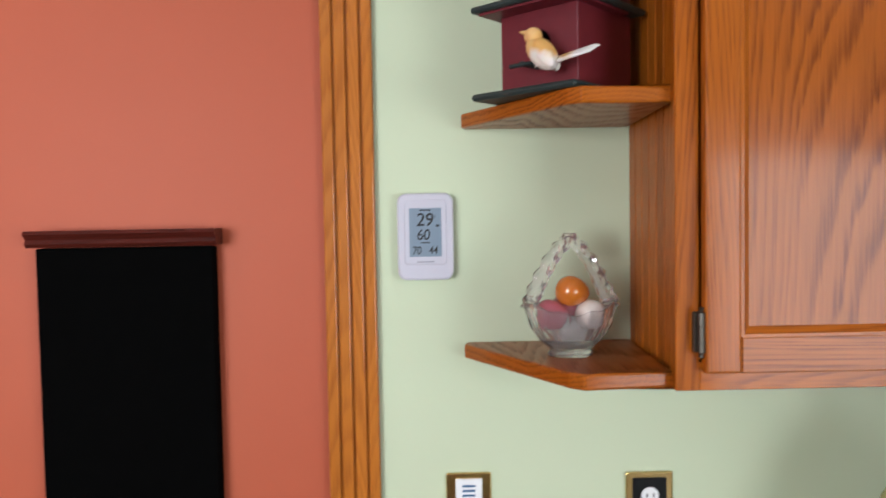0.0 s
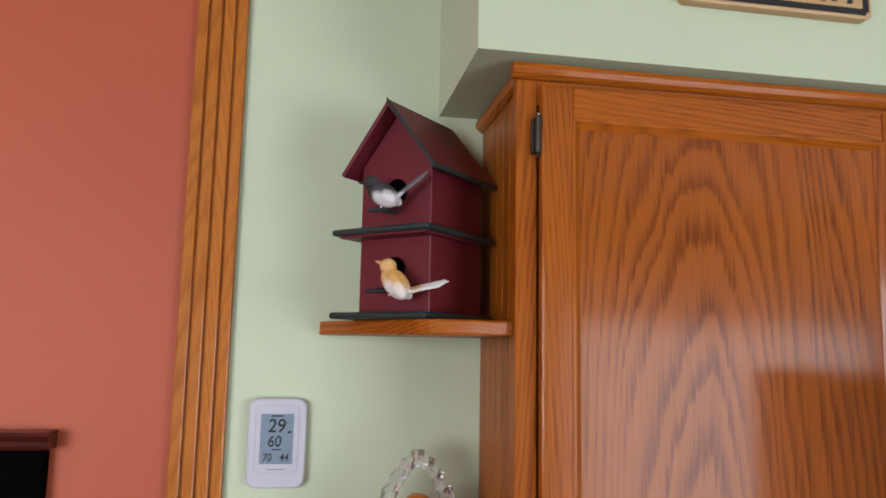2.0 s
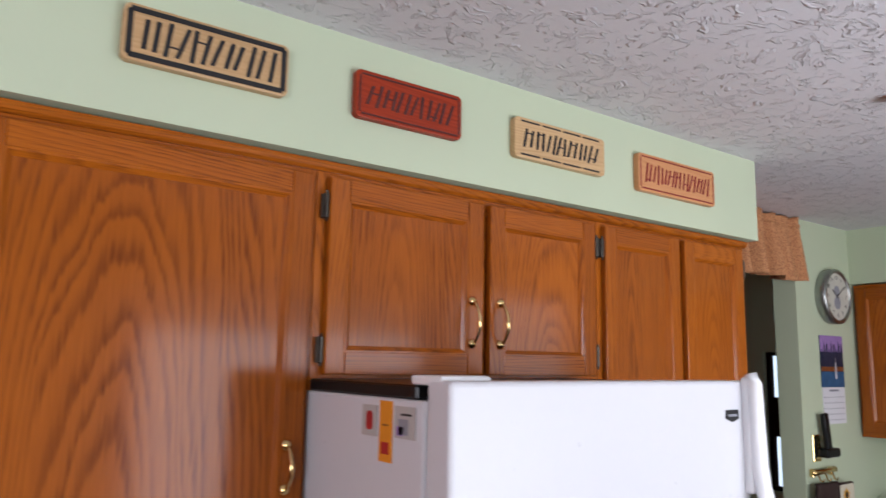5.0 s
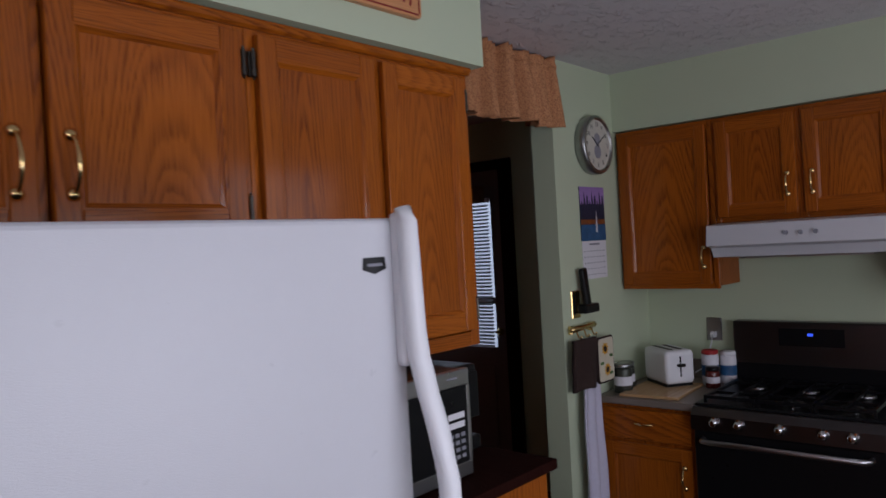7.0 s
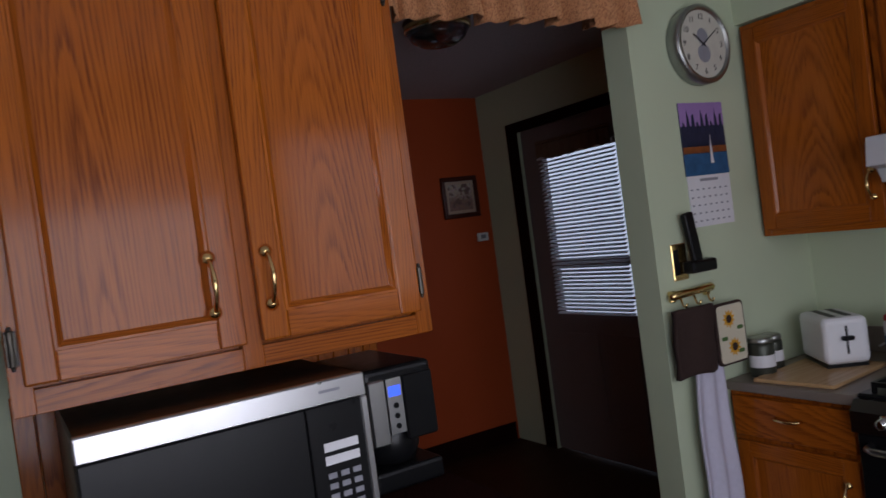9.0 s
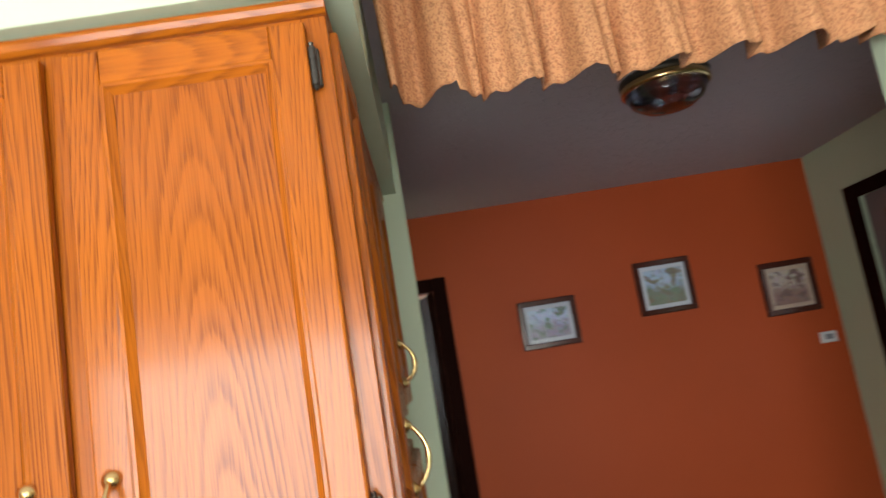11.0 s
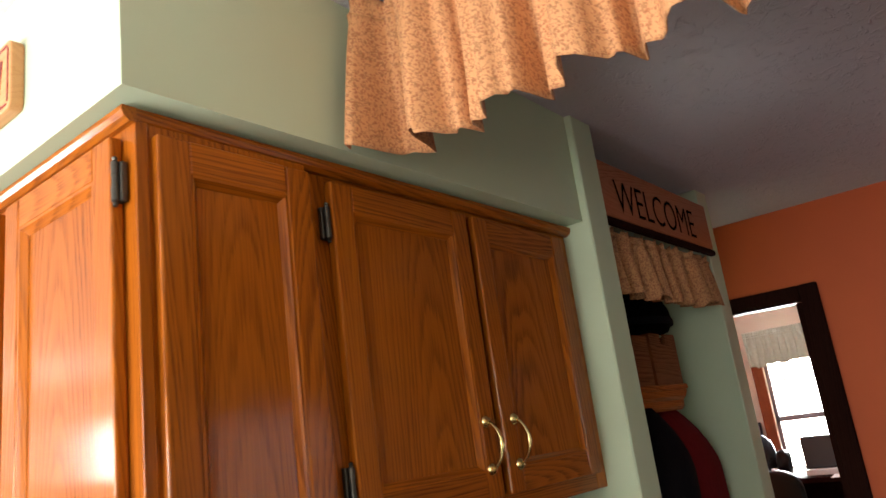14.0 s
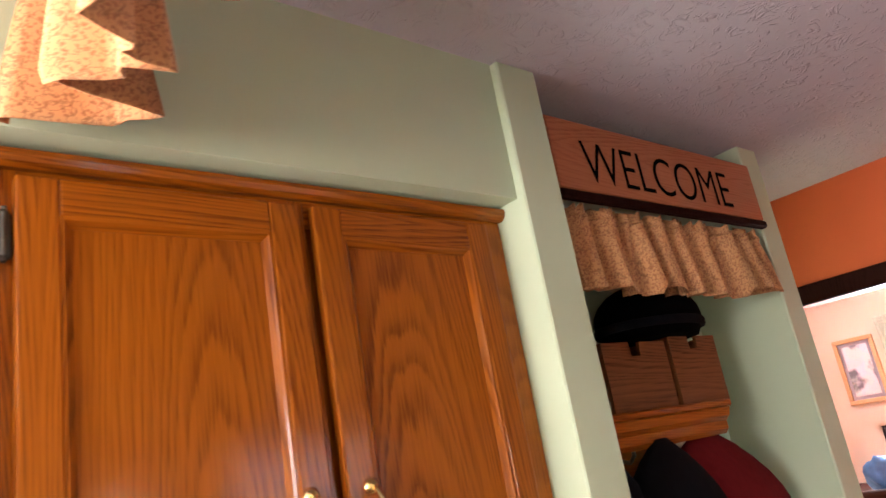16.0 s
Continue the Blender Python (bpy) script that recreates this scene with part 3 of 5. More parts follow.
# ---- wall hanging on the red wall ----
wh = thing("wall_banner", pose(-0.900, 0.33, 1.52), "black felt wall hanging below a cherry wood rail", "wall hanging")
part("felt_panel", boxes((-0.160, 0.158, -0.030, -0.002, -1.05, -0.022), bevel=0.003), BLACKFELT, wh, "plain black felt panel")
part("rail", prism([(-0.056, 0.004), (-0.052, 0.010), (-0.004, 0.010), (-0.004, -0.020), (-0.044, -0.020), (-0.050, -0.013), (-0.046, -0.006)], -0.168, 0.168, plane='YZ'), CHERRY, wh, "moulded cherry wood rail")

# ---- weather display ----
def rounded(w, h, r, n=6, x=0.0, z=0.0):
    pts = []
    for cx, cz, a0 in ((w / 2 - r, h / 2 - r, 0), (-w / 2 + r, h / 2 - r, 90), (-w / 2 + r, -h / 2 + r, 180), (w / 2 - r, -h / 2 + r, 270)):
        for i in range(n + 1):
            a = radians(a0 + 90 * i / n)
            pts.append((x + cx + r * math.cos(a), z + cz + r * math.sin(a)))
    return pts


def letters(parent, name, body, size, x, y, z, mat, shear=0.0, sx=1.0, weight=0.0):
    """Lettering that faces -y."""
    bm = text_mesh(body, size, 0.0004, shear, weight)
    bmesh.ops.scale(bm, verts=bm.verts, vec=(sx, 1, 1))
    bmesh.ops.rotate(bm, verts=bm.verts, matrix=Matrix.Rotation(radians(90), 3, 'X'))
    bmesh.ops.translate(bm, verts=bm.verts, vec=(x, y, z))
    return part(name, bm, mat, parent)


ws = thing("weather_display", pose(-0.360, WY, 1.5075), "white plastic wall weather display with a grey screen", "thermometer")
SILVERP = plain("silver_grey_plastic", (0.50, 0.49, 0.56), 0.35, vary=0.04)
part("case", prism(rounded(0.102, 0.158, 0.017), -0.022, -0.001, 0.004), SILVERP, ws, smooth=False)
part("bezel", prism(rounded(0.076, 0.118, 0.008, z=0.008), -0.0245, -0.020, 0.0012), SILVERP, ws)
scr = part("screen", boxes((-0.029, 0.029, -0.0256, -0.022, -0.036, 0.052)), LCD, ws, "grey liquid crystal screen")
letters(scr, "digits", "29", 0.033, -0.001, -0.0262, 0.030, INK, 0.1, 0.95, 0.0004)
letters(scr, "digits", "60", 0.027, -0.004, -0.0262, 0.003, INK, 0.1, 0.9, 0.0003)
letters(scr, "digits", "70", 0.020, -0.016, -0.0262, -0.025, INK, 0.1, 0.8, 0.0002)
letters(scr, "digits", "44", 0.020, 0.014, -0.0262, -0.025, INK, 0.1, 0.8, 0.0002)
part("print_bar", boxes((-0.010, 0.010, -0.0262, -0.0254, 0.047, 0.0495)), INK, scr)
part("print_bar", boxes((-0.008, 0.008, -0.0262, -0.0254, -0.0115, -0.0095)), INK, scr)
part("print_bar", boxes((0.019, 0.025, -0.0262, -0.0254, 0.018, 0.022)), INK, scr)
part("print_bar", boxes((0.017, 0.019, -0.0262, -0.0254, 0.036, 0.0375)), INK, scr)
part("print_bar", boxes((-0.016, 0.016, -0.0250, -0.0243, -0.0465, -0.0445)), FAINT, ws)

# ---- switch and outlet ----
sw = thing("dimmer_switch", pose(-0.288, WY, 1.004), "white dimmer switch in a polished brass plate", "light switch")
part("plate", boxes((-0.042, 0.042, -0.007, -0.0005, -0.062, 0.062), bevel=0.003, seg=2), BRASS, sw, "polished brass plate")
part("rocker", boxes((-0.025, 0.025, -0.012, -0.006, -0.052, 0.052), bevel=0.002), WHITEP, sw)
for k in range(4):
    part("scale_bar", boxes((-0.012, 0.012, -0.0126, -0.0118, 0.010 + 0.009 * k, 0.014 + 0.009 * k)), LAKE, sw)
ou = thing("wall_outlet", pose(0.050, WY, 0.998), "black outlet in a polished brass plate", "outlet")
part("plate", boxes((-0.044, 0.044, -0.007, -0.0005, -0.062, 0.062), bevel=0.003, seg=2), BRASS, ou)
part("face", boxes((-0.032, 0.032, -0.0085, -0.006, -0.052, 0.052), bevel=0.002), BLACK, ou)
for z in (0.018, -0.024):
    soc = part("socket", lathe([(0.0165, 0), (0.0165, 0.003), (0.014, 0.004)], 20, (0, -0.0082, z), 'Y'), WHITEP, ou)
    for x in (-0.006, 0.006):
        part("slot", boxes((x - 0.001, x + 0.001, -0.0130, -0.0116, z - 0.002, z + 0.006)), INK, soc)

# ---- corner shelves and what stands on them ----
SH = [(0.0165, 0.3295), (-0.287, 0.3295), (-0.293, 0.302), (-0.150, 0.045), (-0.130, 0.028), (0.0165, 0.042), (0.0, 0.042), (-0.001, 0.026)]
for z in (1.2855, 1.702):
    single("corner_shelf", prism(SH, z, z + 0.025, 0.004, 'XY'), OAK_D, "clipped-corner stained oak shelf at the cabinet end", "shelf", group="corner shelves")

bh = thing("birdhouse", pose(-0.196, 0.112, 1.7272, 0, 0, -43), "two-storey burgundy wooden birdhouse with dark green edges", "birdhouse")
part("body", prism([(-0.072, 0.011), (0.072, 0.011), (0.072, 0.263), (0.0, 0.348), (-0.072, 0.263)], 0.028, 0.192, 0.0015), BURGUNDY, bh)
part("base", boxes((-0.098, 0.098, -0.022, 0.196, 0.0, 0.0105), bevel=0.004), PINE_GREEN, bh, "dark green base board")
part("ledge", boxes((-0.098, 0.098, -0.020, 0.196, 0.139, 0.149), bevel=0.003), PINE_GREEN, bh, "dark green ledge")
part("ledge_underside", boxes((-0.088, 0.088, -0.010, 0.155, 0.1355, 0.1389)), BURGUNDY, bh)
for s in (-1, 1):
    part("roof_board", prism([(0, 0.368), (s * 0.096, 0.248), (s * 0.091, 0.243), (0, 0.356)], -0.002, 0.202, 0.001), BURGUNDY, bh, "burgundy roof board")
part("roof_edge", prism([(0.0, 0.3695), (0.0965, 0.2488), (0.0925, 0.2455), (0.0, 0.3605)], -0.006, -0.0022), PINE_GREEN, bh, "dark green roof edge")
part("roof_edge", boxes((0.0905, 0.0975, -0.004, 0.202, 0.240, 0.2476)), PINE_GREEN, bh)
for z in (0.083, 0.215):
    part("entry_hole", lathe([(0.021, 0), (0.021, 0.0018)], 28, (0.002, 0.0281, z), 'Y'), BLACKFELT, bh, "dark round entry hole")
    part("perch", tube([(0.0, 0.03, z - 0.036), (0.0, 0.0, z - 0.037), (0.0, -0.018, z - 0.037)], 0.004, 8), PINE_GREEN, bh)
    part("perch_bar", boxes((-0.022, 0.022, -0.022, -0.014, z - 0.042, z - 0.036), bevel=0.002), PINE_GREEN, bh)


def bird_material(name, back, belly, head, tail_colour):
    """Painted feathers: belly below, back above, head at the front end."""
    m, nt, b = material(name, 0.85)
    tc = nt.nodes.new("ShaderNodeTexCoord")
    sp = node(nt, "SeparateXYZ", Vector=tc.outputs["Object"])
    nz = node(nt, "TexNoise", Vector=tc.outputs["Object"], Scale=90.0, Detail=3.0)
    h = mathn(nt, 'ADD', sp.outputs["Z"], mathn(nt, 'MULTIPLY', mathn(nt, 'SUBTRACT', nz.outputs["Fac"], 0.5), 0.012))
    up = ramp(nt, mathn(nt, 'MULTIPLY', h, 25.0), [(0.32, (0, 0, 0)), (0.52, (1, 1, 1))])
    col = mixc(nt, up, belly, back)
    fx = ramp(nt, mathn(nt, 'MULTIPLY', mathn(nt, 'ADD', sp.outputs["X"], 0.10), 10.0), [(0.86, (1, 1, 1)), (0.92, (0, 0, 0))])
    col = mixc(nt, fx, col, head)
    tail = ramp(nt, mathn(nt, 'MULTIPLY', mathn(nt, 'ADD', sp.outputs["X"], 0.0), 10.0), [(0.28, (0, 0, 0)), (0.40, (1, 1, 1))])
    col = mixc(nt, tail, col, tail_colour)
    nt.links.new(mixc(nt, 0.18, col, nz.outputs["Color"], 'MULTIPLY'), b.inputs["Base Color"])
    bump(nt, b, nz.outputs["Fac"], 0.5, 0.002)
    return m


def blob(bm, place, size, tilt=0.0):
    bmesh.ops.create_uvsphere(bm, u_segments=20, v_segments=12, radius=1.0,
                              matrix=Matrix.Translation(place) @ Matrix.Rotation(radians(tilt), 4, 'Y') @ Matrix.Diagonal((*size, 1)))


def bird(place, mat, label, tail_up):
    bm = bmesh.new()
    blob(bm, (0, 0, 0.016), (0.025, 0.015, 0.0155), 28)
    blob(bm, (-0.018, 0, 0.033), (0.0115, 0.0105, 0.0105))
    bmesh.ops.create_cone(bm, cap_ends=True, segments=10, radius1=0.0035, radius2=0.0004, depth=0.010,
                          matrix=Matrix.Translation((-0.033, 0, 0.034)) @ Matrix.Rotation(radians(-90), 4, 'Y'))
    c, s = math.cos(radians(tail_up)), math.sin(radians(tail_up))
    for k in (-2, -1, 0, 1, 2):
        ln, w = 0.058 - 0.004 * abs(k), 0.003
        pts = [(0.016, 0.001 * k, 0.010 + 0.001 * k), (0.016 + 0.5 * ln * c, 0.0016 * k, 0.010 + 0.5 * ln * s + 0.0012 * k), (0.018 + ln * c, 0.0022 * k, 0.010 + ln * s + 0.0024 * k)]
        t = tube(pts, w, 6, [1.0, 0.9, 0.3])
        merge(bm, t)
    for y in (-1, 1):
        blob(bm, (0.006, 0.0115 * y, 0.015), (0.020, 0.005, 0.009), 35)
    for x in (-0.003, 0.004):
        bmesh.ops.create_cone(bm, cap_ends=True, segments=6, radius1=0.0012, radius2=0.0012, depth=0.006, matrix=Matrix.Translation((x, 0, 0.001)))
    single("bird_figurine", bm, mat, label, "figurine", smooth=True, place=place, group="birds on the birdhouse")


B1 = bird_material("yellow_feathers", (0.66, 0.36, 0.10), (0.74, 0.68, 0.62), (0.68, 0.42, 0.16), (0.74, 0.70, 0.66))
B2 = bird_material("grey_feathers", (0.05, 0.045, 0.05), (0.66, 0.64, 0.66), (0.025, 0.022, 0.022), (0.16, 0.15, 0.16))
HB = pose(-0.196, 0.112, 1.7272, 0, 0, -43)
bird(HB @ pose(0.034, -0.022, 0.036, 0, 20, 16) @ Matrix.Scale(1.22, 4), B1, "yellow and cream feathered bird figurine on a birdhouse perch", 34)
bird(HB @ pose(0.012, -0.022, 0.180, 0, 0, 16) @ Matrix.Scale(1.18, 4), B2, "grey and white feathered bird figurine with a black head", 38)

# cut glass basket with stone eggs
gx, gy, gz = -0.122, 0.180, 1.3107
gb = thing("glass_basket", pose(gx, gy, gz), "cut glass basket with a tall hoop handle", "basket")
prof_o = [(0.036, 0.0), (0.038, 0.004), (0.033, 0.010), (0.050, 0.026), (0.066, 0.048), (0.074, 0.072), (0.078, 0.084)]
prof_i = [(0.073, 0.083), (0.069, 0.071), (0.061, 0.049), (0.046, 0.029), (0.02, 0.016)]
bowl = bmesh.new()
rings = []
SEG = 40
for k, (r, h) in enumerate(prof_o + prof_i):
    ring = []
    for i in range(SEG):
        a = 2 * math.pi * i / SEG
        sc = 1.0 + (0.022 * (1 if i % 2 else -1) if 2 < k < len(prof_o) else 0)
        lift = 0.010 * math.cos(2 * a) * max(0, (h - 0.045) / 0.04) + (0.003 * math.cos(10 * a) if k in (6, 7) else 0)
        ring.append(bowl.verts.new((r * sc * math.cos(a), 0.72 * r * sc * math.sin(a), h + lift)))
    rings.append(ring)
for r0, r1 in zip(rings, rings[1:]):
    for i in range(SEG):
        bowl.faces.new((r0[i], r0[(i + 1) % SEG], r1[(i + 1) % SEG], r1[i]))
bowl.faces.new(list(reversed(rings[0])))
bowl.faces.new(rings[-1])
part("bowl", bowl, CUTGLASS, gb)
hoop = bmesh.new()
prev = None
for i in range(29):
    a = math.pi * i / 28
    cx, cz = 0.064 * math.cos(a), 0.080 + 0.106 * (1 - abs(math.cos(a)) ** 1.55)
    nx, nz2 = math.cos(a), math.sin(a)
    th = 0.0115 + (0.0035 if i % 2 else 0)
    ring = [hoop.verts.new((cx + nx * th * u, w * (0.017 + 0.004 * (i % 2)), cz + nz2 * th * u)) for u, w in ((1, -0.6), (1.35, 0), (1, 0.6), (0.2, 1), (-0.6, 0.6), (-0.6, -0.6), (0.2, -1))]
    if prev:
        for k in range(7):
            hoop.faces.new((prev[k], prev[(k + 1) % 7], ring[(k + 1) % 7], ring[k]))
    else:
        hoop.faces.new(ring)
    prev = ring
hoop.faces.new(prev)
bmesh.ops.recalc_face_normals(hoop, faces=hoop.faces)
part("handle", hoop, CUTGLASS, gb)
for (x, y, z), mat, label, rot in (((0.004, -0.004, 0.106), STONE_O, "polished orange stone egg", 20), ((-0.032, -0.010, 0.068), STONE_P, "polished pink stone egg", -30),
                                   ((0.036, -0.008, 0.066), STONE_W, "polished cream stone egg", 10), ((0.002, 0.000, 0.040), STONE_G, "polished grey stone egg", 0),
                                   ((-0.004, 0.022, 0.072), STONE_P, "polished pink stone egg", 60)):
    bm = bmesh.new()
    blob(bm, (0, 0, 0), (0.030, 0.0250, 0.0250))
    for v in bm.verts:
        v.co.y *= 1 - 0.18 * v.co.x / 0.030
        v.co.z *= 1 - 0.18 * v.co.x / 0.030
    single("stone_egg", bm, mat, label + " in a glass basket", "egg", group="eggs in the basket", smooth=True, place=pose(gx + x, gy + y, gz + z, 0, 12, rot))

# ---- name plaques on the soffit: routed borders, lettering as slanted bars ----
def plaque(x0, x1, z0, z1, wood, border, ink, bars, label, style):
    w, h = x1 - x0, z1 - z0
    p = thing("name_plaque", pose((x0 + x1) / 2, -0.0201, (z0 + z1) / 2), label, "sign", "plaques on the soffit")
    part("board", prism(rounded(w, h, 0.014), -0.022, 0.0, 0.003), wood, p)
    bw = 0.0115 if style == "bold" else 0.0046
    m = 0.006 if style == "bold" else 0.008
    a, c = w / 2 - m, h / 2 - m
    specs = [(-a + 0.006, a - 0.006, c - bw, c), (-a + 0.006, a - 0.006, -c, -c + bw), (-a, -a + bw, -c + 0.006, c - 0.006), (a - bw, a, -c + 0.006, c - 0.006)]
    if style == "dashed":
        specs = []
        for k in range(4):
            u0 = -a + 0.01 + k * (2 * a - 0.02) / 4
            for zz in (c - 0.005, -c):
                specs.append((u0 + 0.004, u0 + (2 * a - 0.02) / 4 - 0.006, zz, zz + 0.005))
    for s in specs:
        part("border_line", boxes((s[0], s[1], -0.0232, -0.0216, s[2], s[3]), bevel=0.0006), border, p)
    n = bars
    span = 2 * a - 0.045
    rnd = random.Random(int(x0 * 1000))
    for k in range(n):
        if rnd.random() < 0.6:
            zz = rnd.uniform(-0.2, 0.2) * h
            part("letter_bar", boxes((-span / 2 + span * (k + 0.25) / n, -span / 2 + span * (k + 0.85) / n, -0.0236, -0.0217, zz - 0.0018, zz + 0.0018)), ink, p)
        u = -span / 2 + span * (k + 0.5) / n
        hh = h * (0.29 if style == "bold" else 0.25)
        bw2 = span / n * 0.20
        for q in (-0.26, 0.26):
            sl = 0.012 + rnd.uniform(-0.008, 0.010)
            uu = u + (q + rnd.uniform(-0.06, 0.06)) * span / n
            hh = h * (0.29 if style == "bold" else 0.25) * rnd.uniform(0.8, 1.05)
            part("letter_bar", prism([(uu - bw2 / 2 - sl / 2, -hh), (uu + bw2 / 2 - sl / 2, -hh), (uu + bw2 / 2 + sl / 2, hh), (uu - bw2 / 2 + sl / 2, hh)], -0.0234, -0.0217), ink, p)
    return p


plaque(0.258, 0.604, 2.246, 2.364, MAPLE, INK, INK, 6, "pale maple plaque with a bold black border", "bold")
plaque(0.776, 1.090, 2.243, 2.361, RED_STAIN, DARKRED, DARKRED, 6, "red-stained wooden plaque with carved lettering", "thin")
plaque(1.276, 1.641, 2.238, 2.354, MAPLE, INK, INK, 7, "pale wooden plaque with a dashed black border", "dashed")
plaque(1.800, 2.210, 2.224, 2.348, PEACH_STAIN, REDLINE, REDLINE, 9, "peach wooden plaque with a thin red border", "thin")

# ---- refrigerator ----
fr = thing("refrigerator", pose(0.716, 0, F), "white textured enamel refrigerator with a curved door handle", "refrigerator")
part("body", boxes((0.002, 0.868, -0.425, 0.318, 0.06, 1.690), bevel=0.006, seg=2), WHITE, fr)
# cover and the shadow under the cabinet drawn as one black strip
part("top_cover", boxes((0.004, 0.866, -0.400, 0.316, 1.690, 1.716), bevel=0.004), BLACK, fr, "black top cover, its black also standing for the shadow under the cabinet")
part("plinth", boxes((0.02, 0.85, -0.40, 0.30, 0.0, 0.06)), BLACK, fr)
dr = part("door", boxes((0.002, 0.886, -0.502, -0.432, 0.70, 1.726), bevel=0.010, seg=3), WHITE, fr)
part("drawer", boxes((0.002, 0.886, -0.502, -0.432, 0.08, 0.69), bevel=0.010, seg=3), WHITE, fr)
part("door_seal", boxes((0.012, 0.876, -0.4325, -0.4245, 0.70, 1.715)), FAINT, fr)
part("hinge_cap", boxes((0.006, 0.120, -0.470, -0.375, 1.7162, 1.734), bevel=0.006, seg=2), WHITEP, fr, "white plastic hinge cap")
hp = [(0.876, -0.519, 1.742), (0.877, -0.526, 1.72), (0.878, -0.528, 1.62), (0.879, -0.530, 1.53), (0.880, -0.536, 1.48), (0.882, -0.550, 1.42), (0.884, -0.566, 1.36), (0.886, -0.580, 1.28), (0.886, -0.586, 1.15), (0.884, -0.578, 1.02), (0.878, -0.545, 0.90), (0.874, -0.515, 0.82)]
hb = tube(hp, 0.0165, 14, [0.8, 0.95, 1, 1, 1, 1, 1, 1, 1, 1, 1, 0.8])
bmesh.ops.scale(hb, verts=hb.verts, vec=(1.3, 1, 1), space=Matrix.Translation((-0.880, 0, 0)))
part("handle", hb, WHITEP, dr, "curved white door handle", True)
part("handle_base", boxes((0.858, 0.902, -0.524, -0.498, 1.47, 1.735), bevel=0.008, seg=2), WHITEP, dr)
bd = part("badge", prism([(0.792, 1.660), (0.840, 1.660), (0.842, 1.640), (0.816, 1.632), (0.790, 1.640)], -0.5045, -0.5015), BLACK, dr, "small dark badge")
part("badge_bar", boxes((0.799, 0.833, -0.5056, -0.5044, 1.645, 1.650)), FAINT, bd)
CARD = plain("greyish_card", (0.46, 0.43, 0.41), 0.7, vary=0.12, scale=60)
for (y0, y1, z0, z1), mat, nm, lb in (((-0.276, -0.222, 1.536, 1.594), CARD, "picture_magnet", "small white card magnet with a red figure print on the refrigerator"),
                                      ((-0.328, -0.285, 1.493, 1.604), ORANGE, "ribbon_magnet", "orange strip magnet on the refrigerator"),
                                      ((-0.404, -0.337, 1.540, 1.597), CARD, "card_magnet", "pale printed card magnet on the refrigerator")):
    mg = thing(nm, pose(0.716, 0, 0), lb, "magnet", "magnets on the refrigerator")
    part("card", boxes((-0.0008, 0.0016, y0, y1, z0, z1)), mat, mg)
    yc, zc = (y0 + y1) / 2, (z0 + z1) / 2
    if mat is ORANGE:
        part("print", boxes((-0.0014, -0.0007, y0 + 0.008, y1 - 0.008, z0 + 0.014, z0 + 0.036)), CARDRED, mg)
        part("print", boxes((-0.0014, -0.0007, y0 + 0.012, y1 - 0.012, zc + 0.01, zc + 0.013)), AMBER, mg)
    elif nm == "picture_magnet":
        part("print", prism(rounded(0.024, 0.036, 0.009, x=yc, z=zc), -0.0014, -0.0007, plane='YZ'), CARDRED, mg)
    else:
        part("print", boxes((-0.0014, -0.0007, yc - 0.012, yc + 0.020, zc - 0.022, zc + 0.006)), FAINT, mg)
        part("print", boxes((-0.0014, -0.0007, yc - 0.022, yc + 0.012, zc + 0.012, zc + 0.016)), INK, mg)
        part("print", boxes((-0.0014, -0.0007, yc + 0.004, yc + 0.026, zc - 0.024, zc - 0.008)), LILAC, mg)

# ---- counter beside the refrigerator ----
cb = thing("base_cabinet", pose(0, 0, F), "stained oak base cabinet beside the refrigerator", "cabinet")
part("body", boxes((0.06, 0.695, -0.24, 0.318, 0.0, 0.86)), OAK_V, cb)
door(cb, 0.09, 0.665, 0.12, 0.80).matrix_local = pose(0, -0.261, 0)
single("counter_top", boxes((0.04, 0.700, -0.285, 0.318, F + 0.8602, F + 0.90), bevel=0.004, seg=2), plain("pale_grey_laminate", (0.42, 0.40, 0.37), 0.35, vary=0.2, scale=220.0), "pale speckled laminate counter top", "counter top")
jr = thing("cookie_jar", pose(0.46, 0.10, F + 0.9002), "round pale yellow ceramic jar on the counter", "jar")
jr.scale = (1, 1, 1.2)
part("jar_body", lathe([(0.060, 0.0), (0.085, 0.02), (0.105, 0.08), (0.108, 0.15), (0.095, 0.21), (0.078, 0.235)], 40), YELLOWGLAZE, jr, smooth=True)
part("lid", lathe([(0.082, 0.236), (0.080, 0.250), (0.060, 0.272), (0.025, 0.286), (0.012, 0.290), (0.018, 0.302), (0.016, 0.314), (0.004, 0.319)], 40), YELLOWGLAZE, jr, smooth=True)

# ---- sideboard with microwave and coffee maker ----
sb = thing("sideboard", pose(0, 0, F), "stained oak base cabinet with a wooden top", "cabinet")
part("body", boxes((1.64, 2.464, -0.20, 0.318, 0.0, 1.015)), OAK_V, sb)
# dark wood colour holds the deep shade over the sideboard top
part("top", boxes((1.63, 2.474, -0.235, 0.318, 1.0152, 1.045), bevel=0.004, seg=2), DARKWOOD, sb, "wooden top, coloured dark for the shade below the wall cabinet")
for k in range(2):
    door(sb, 1.66 + 0.40 * k, 2.04 + 0.40 * k, 0.12, 0.78).matrix_local = pose(0, -0.221, 0)
bk = thing("backsplash", pose(0, 0, 0), "beaded stained oak boards below the wall cabinet", "panelling")
bk["kind"] = "structure"
for k in range(20):
    part("board", boxes((1.66 + 0.0405 * k, 1.6998 + 0.0405 * k, 0.3185, 0.3295, 0.965, 1.284), bevel=0.0025), OAK_V, bk)

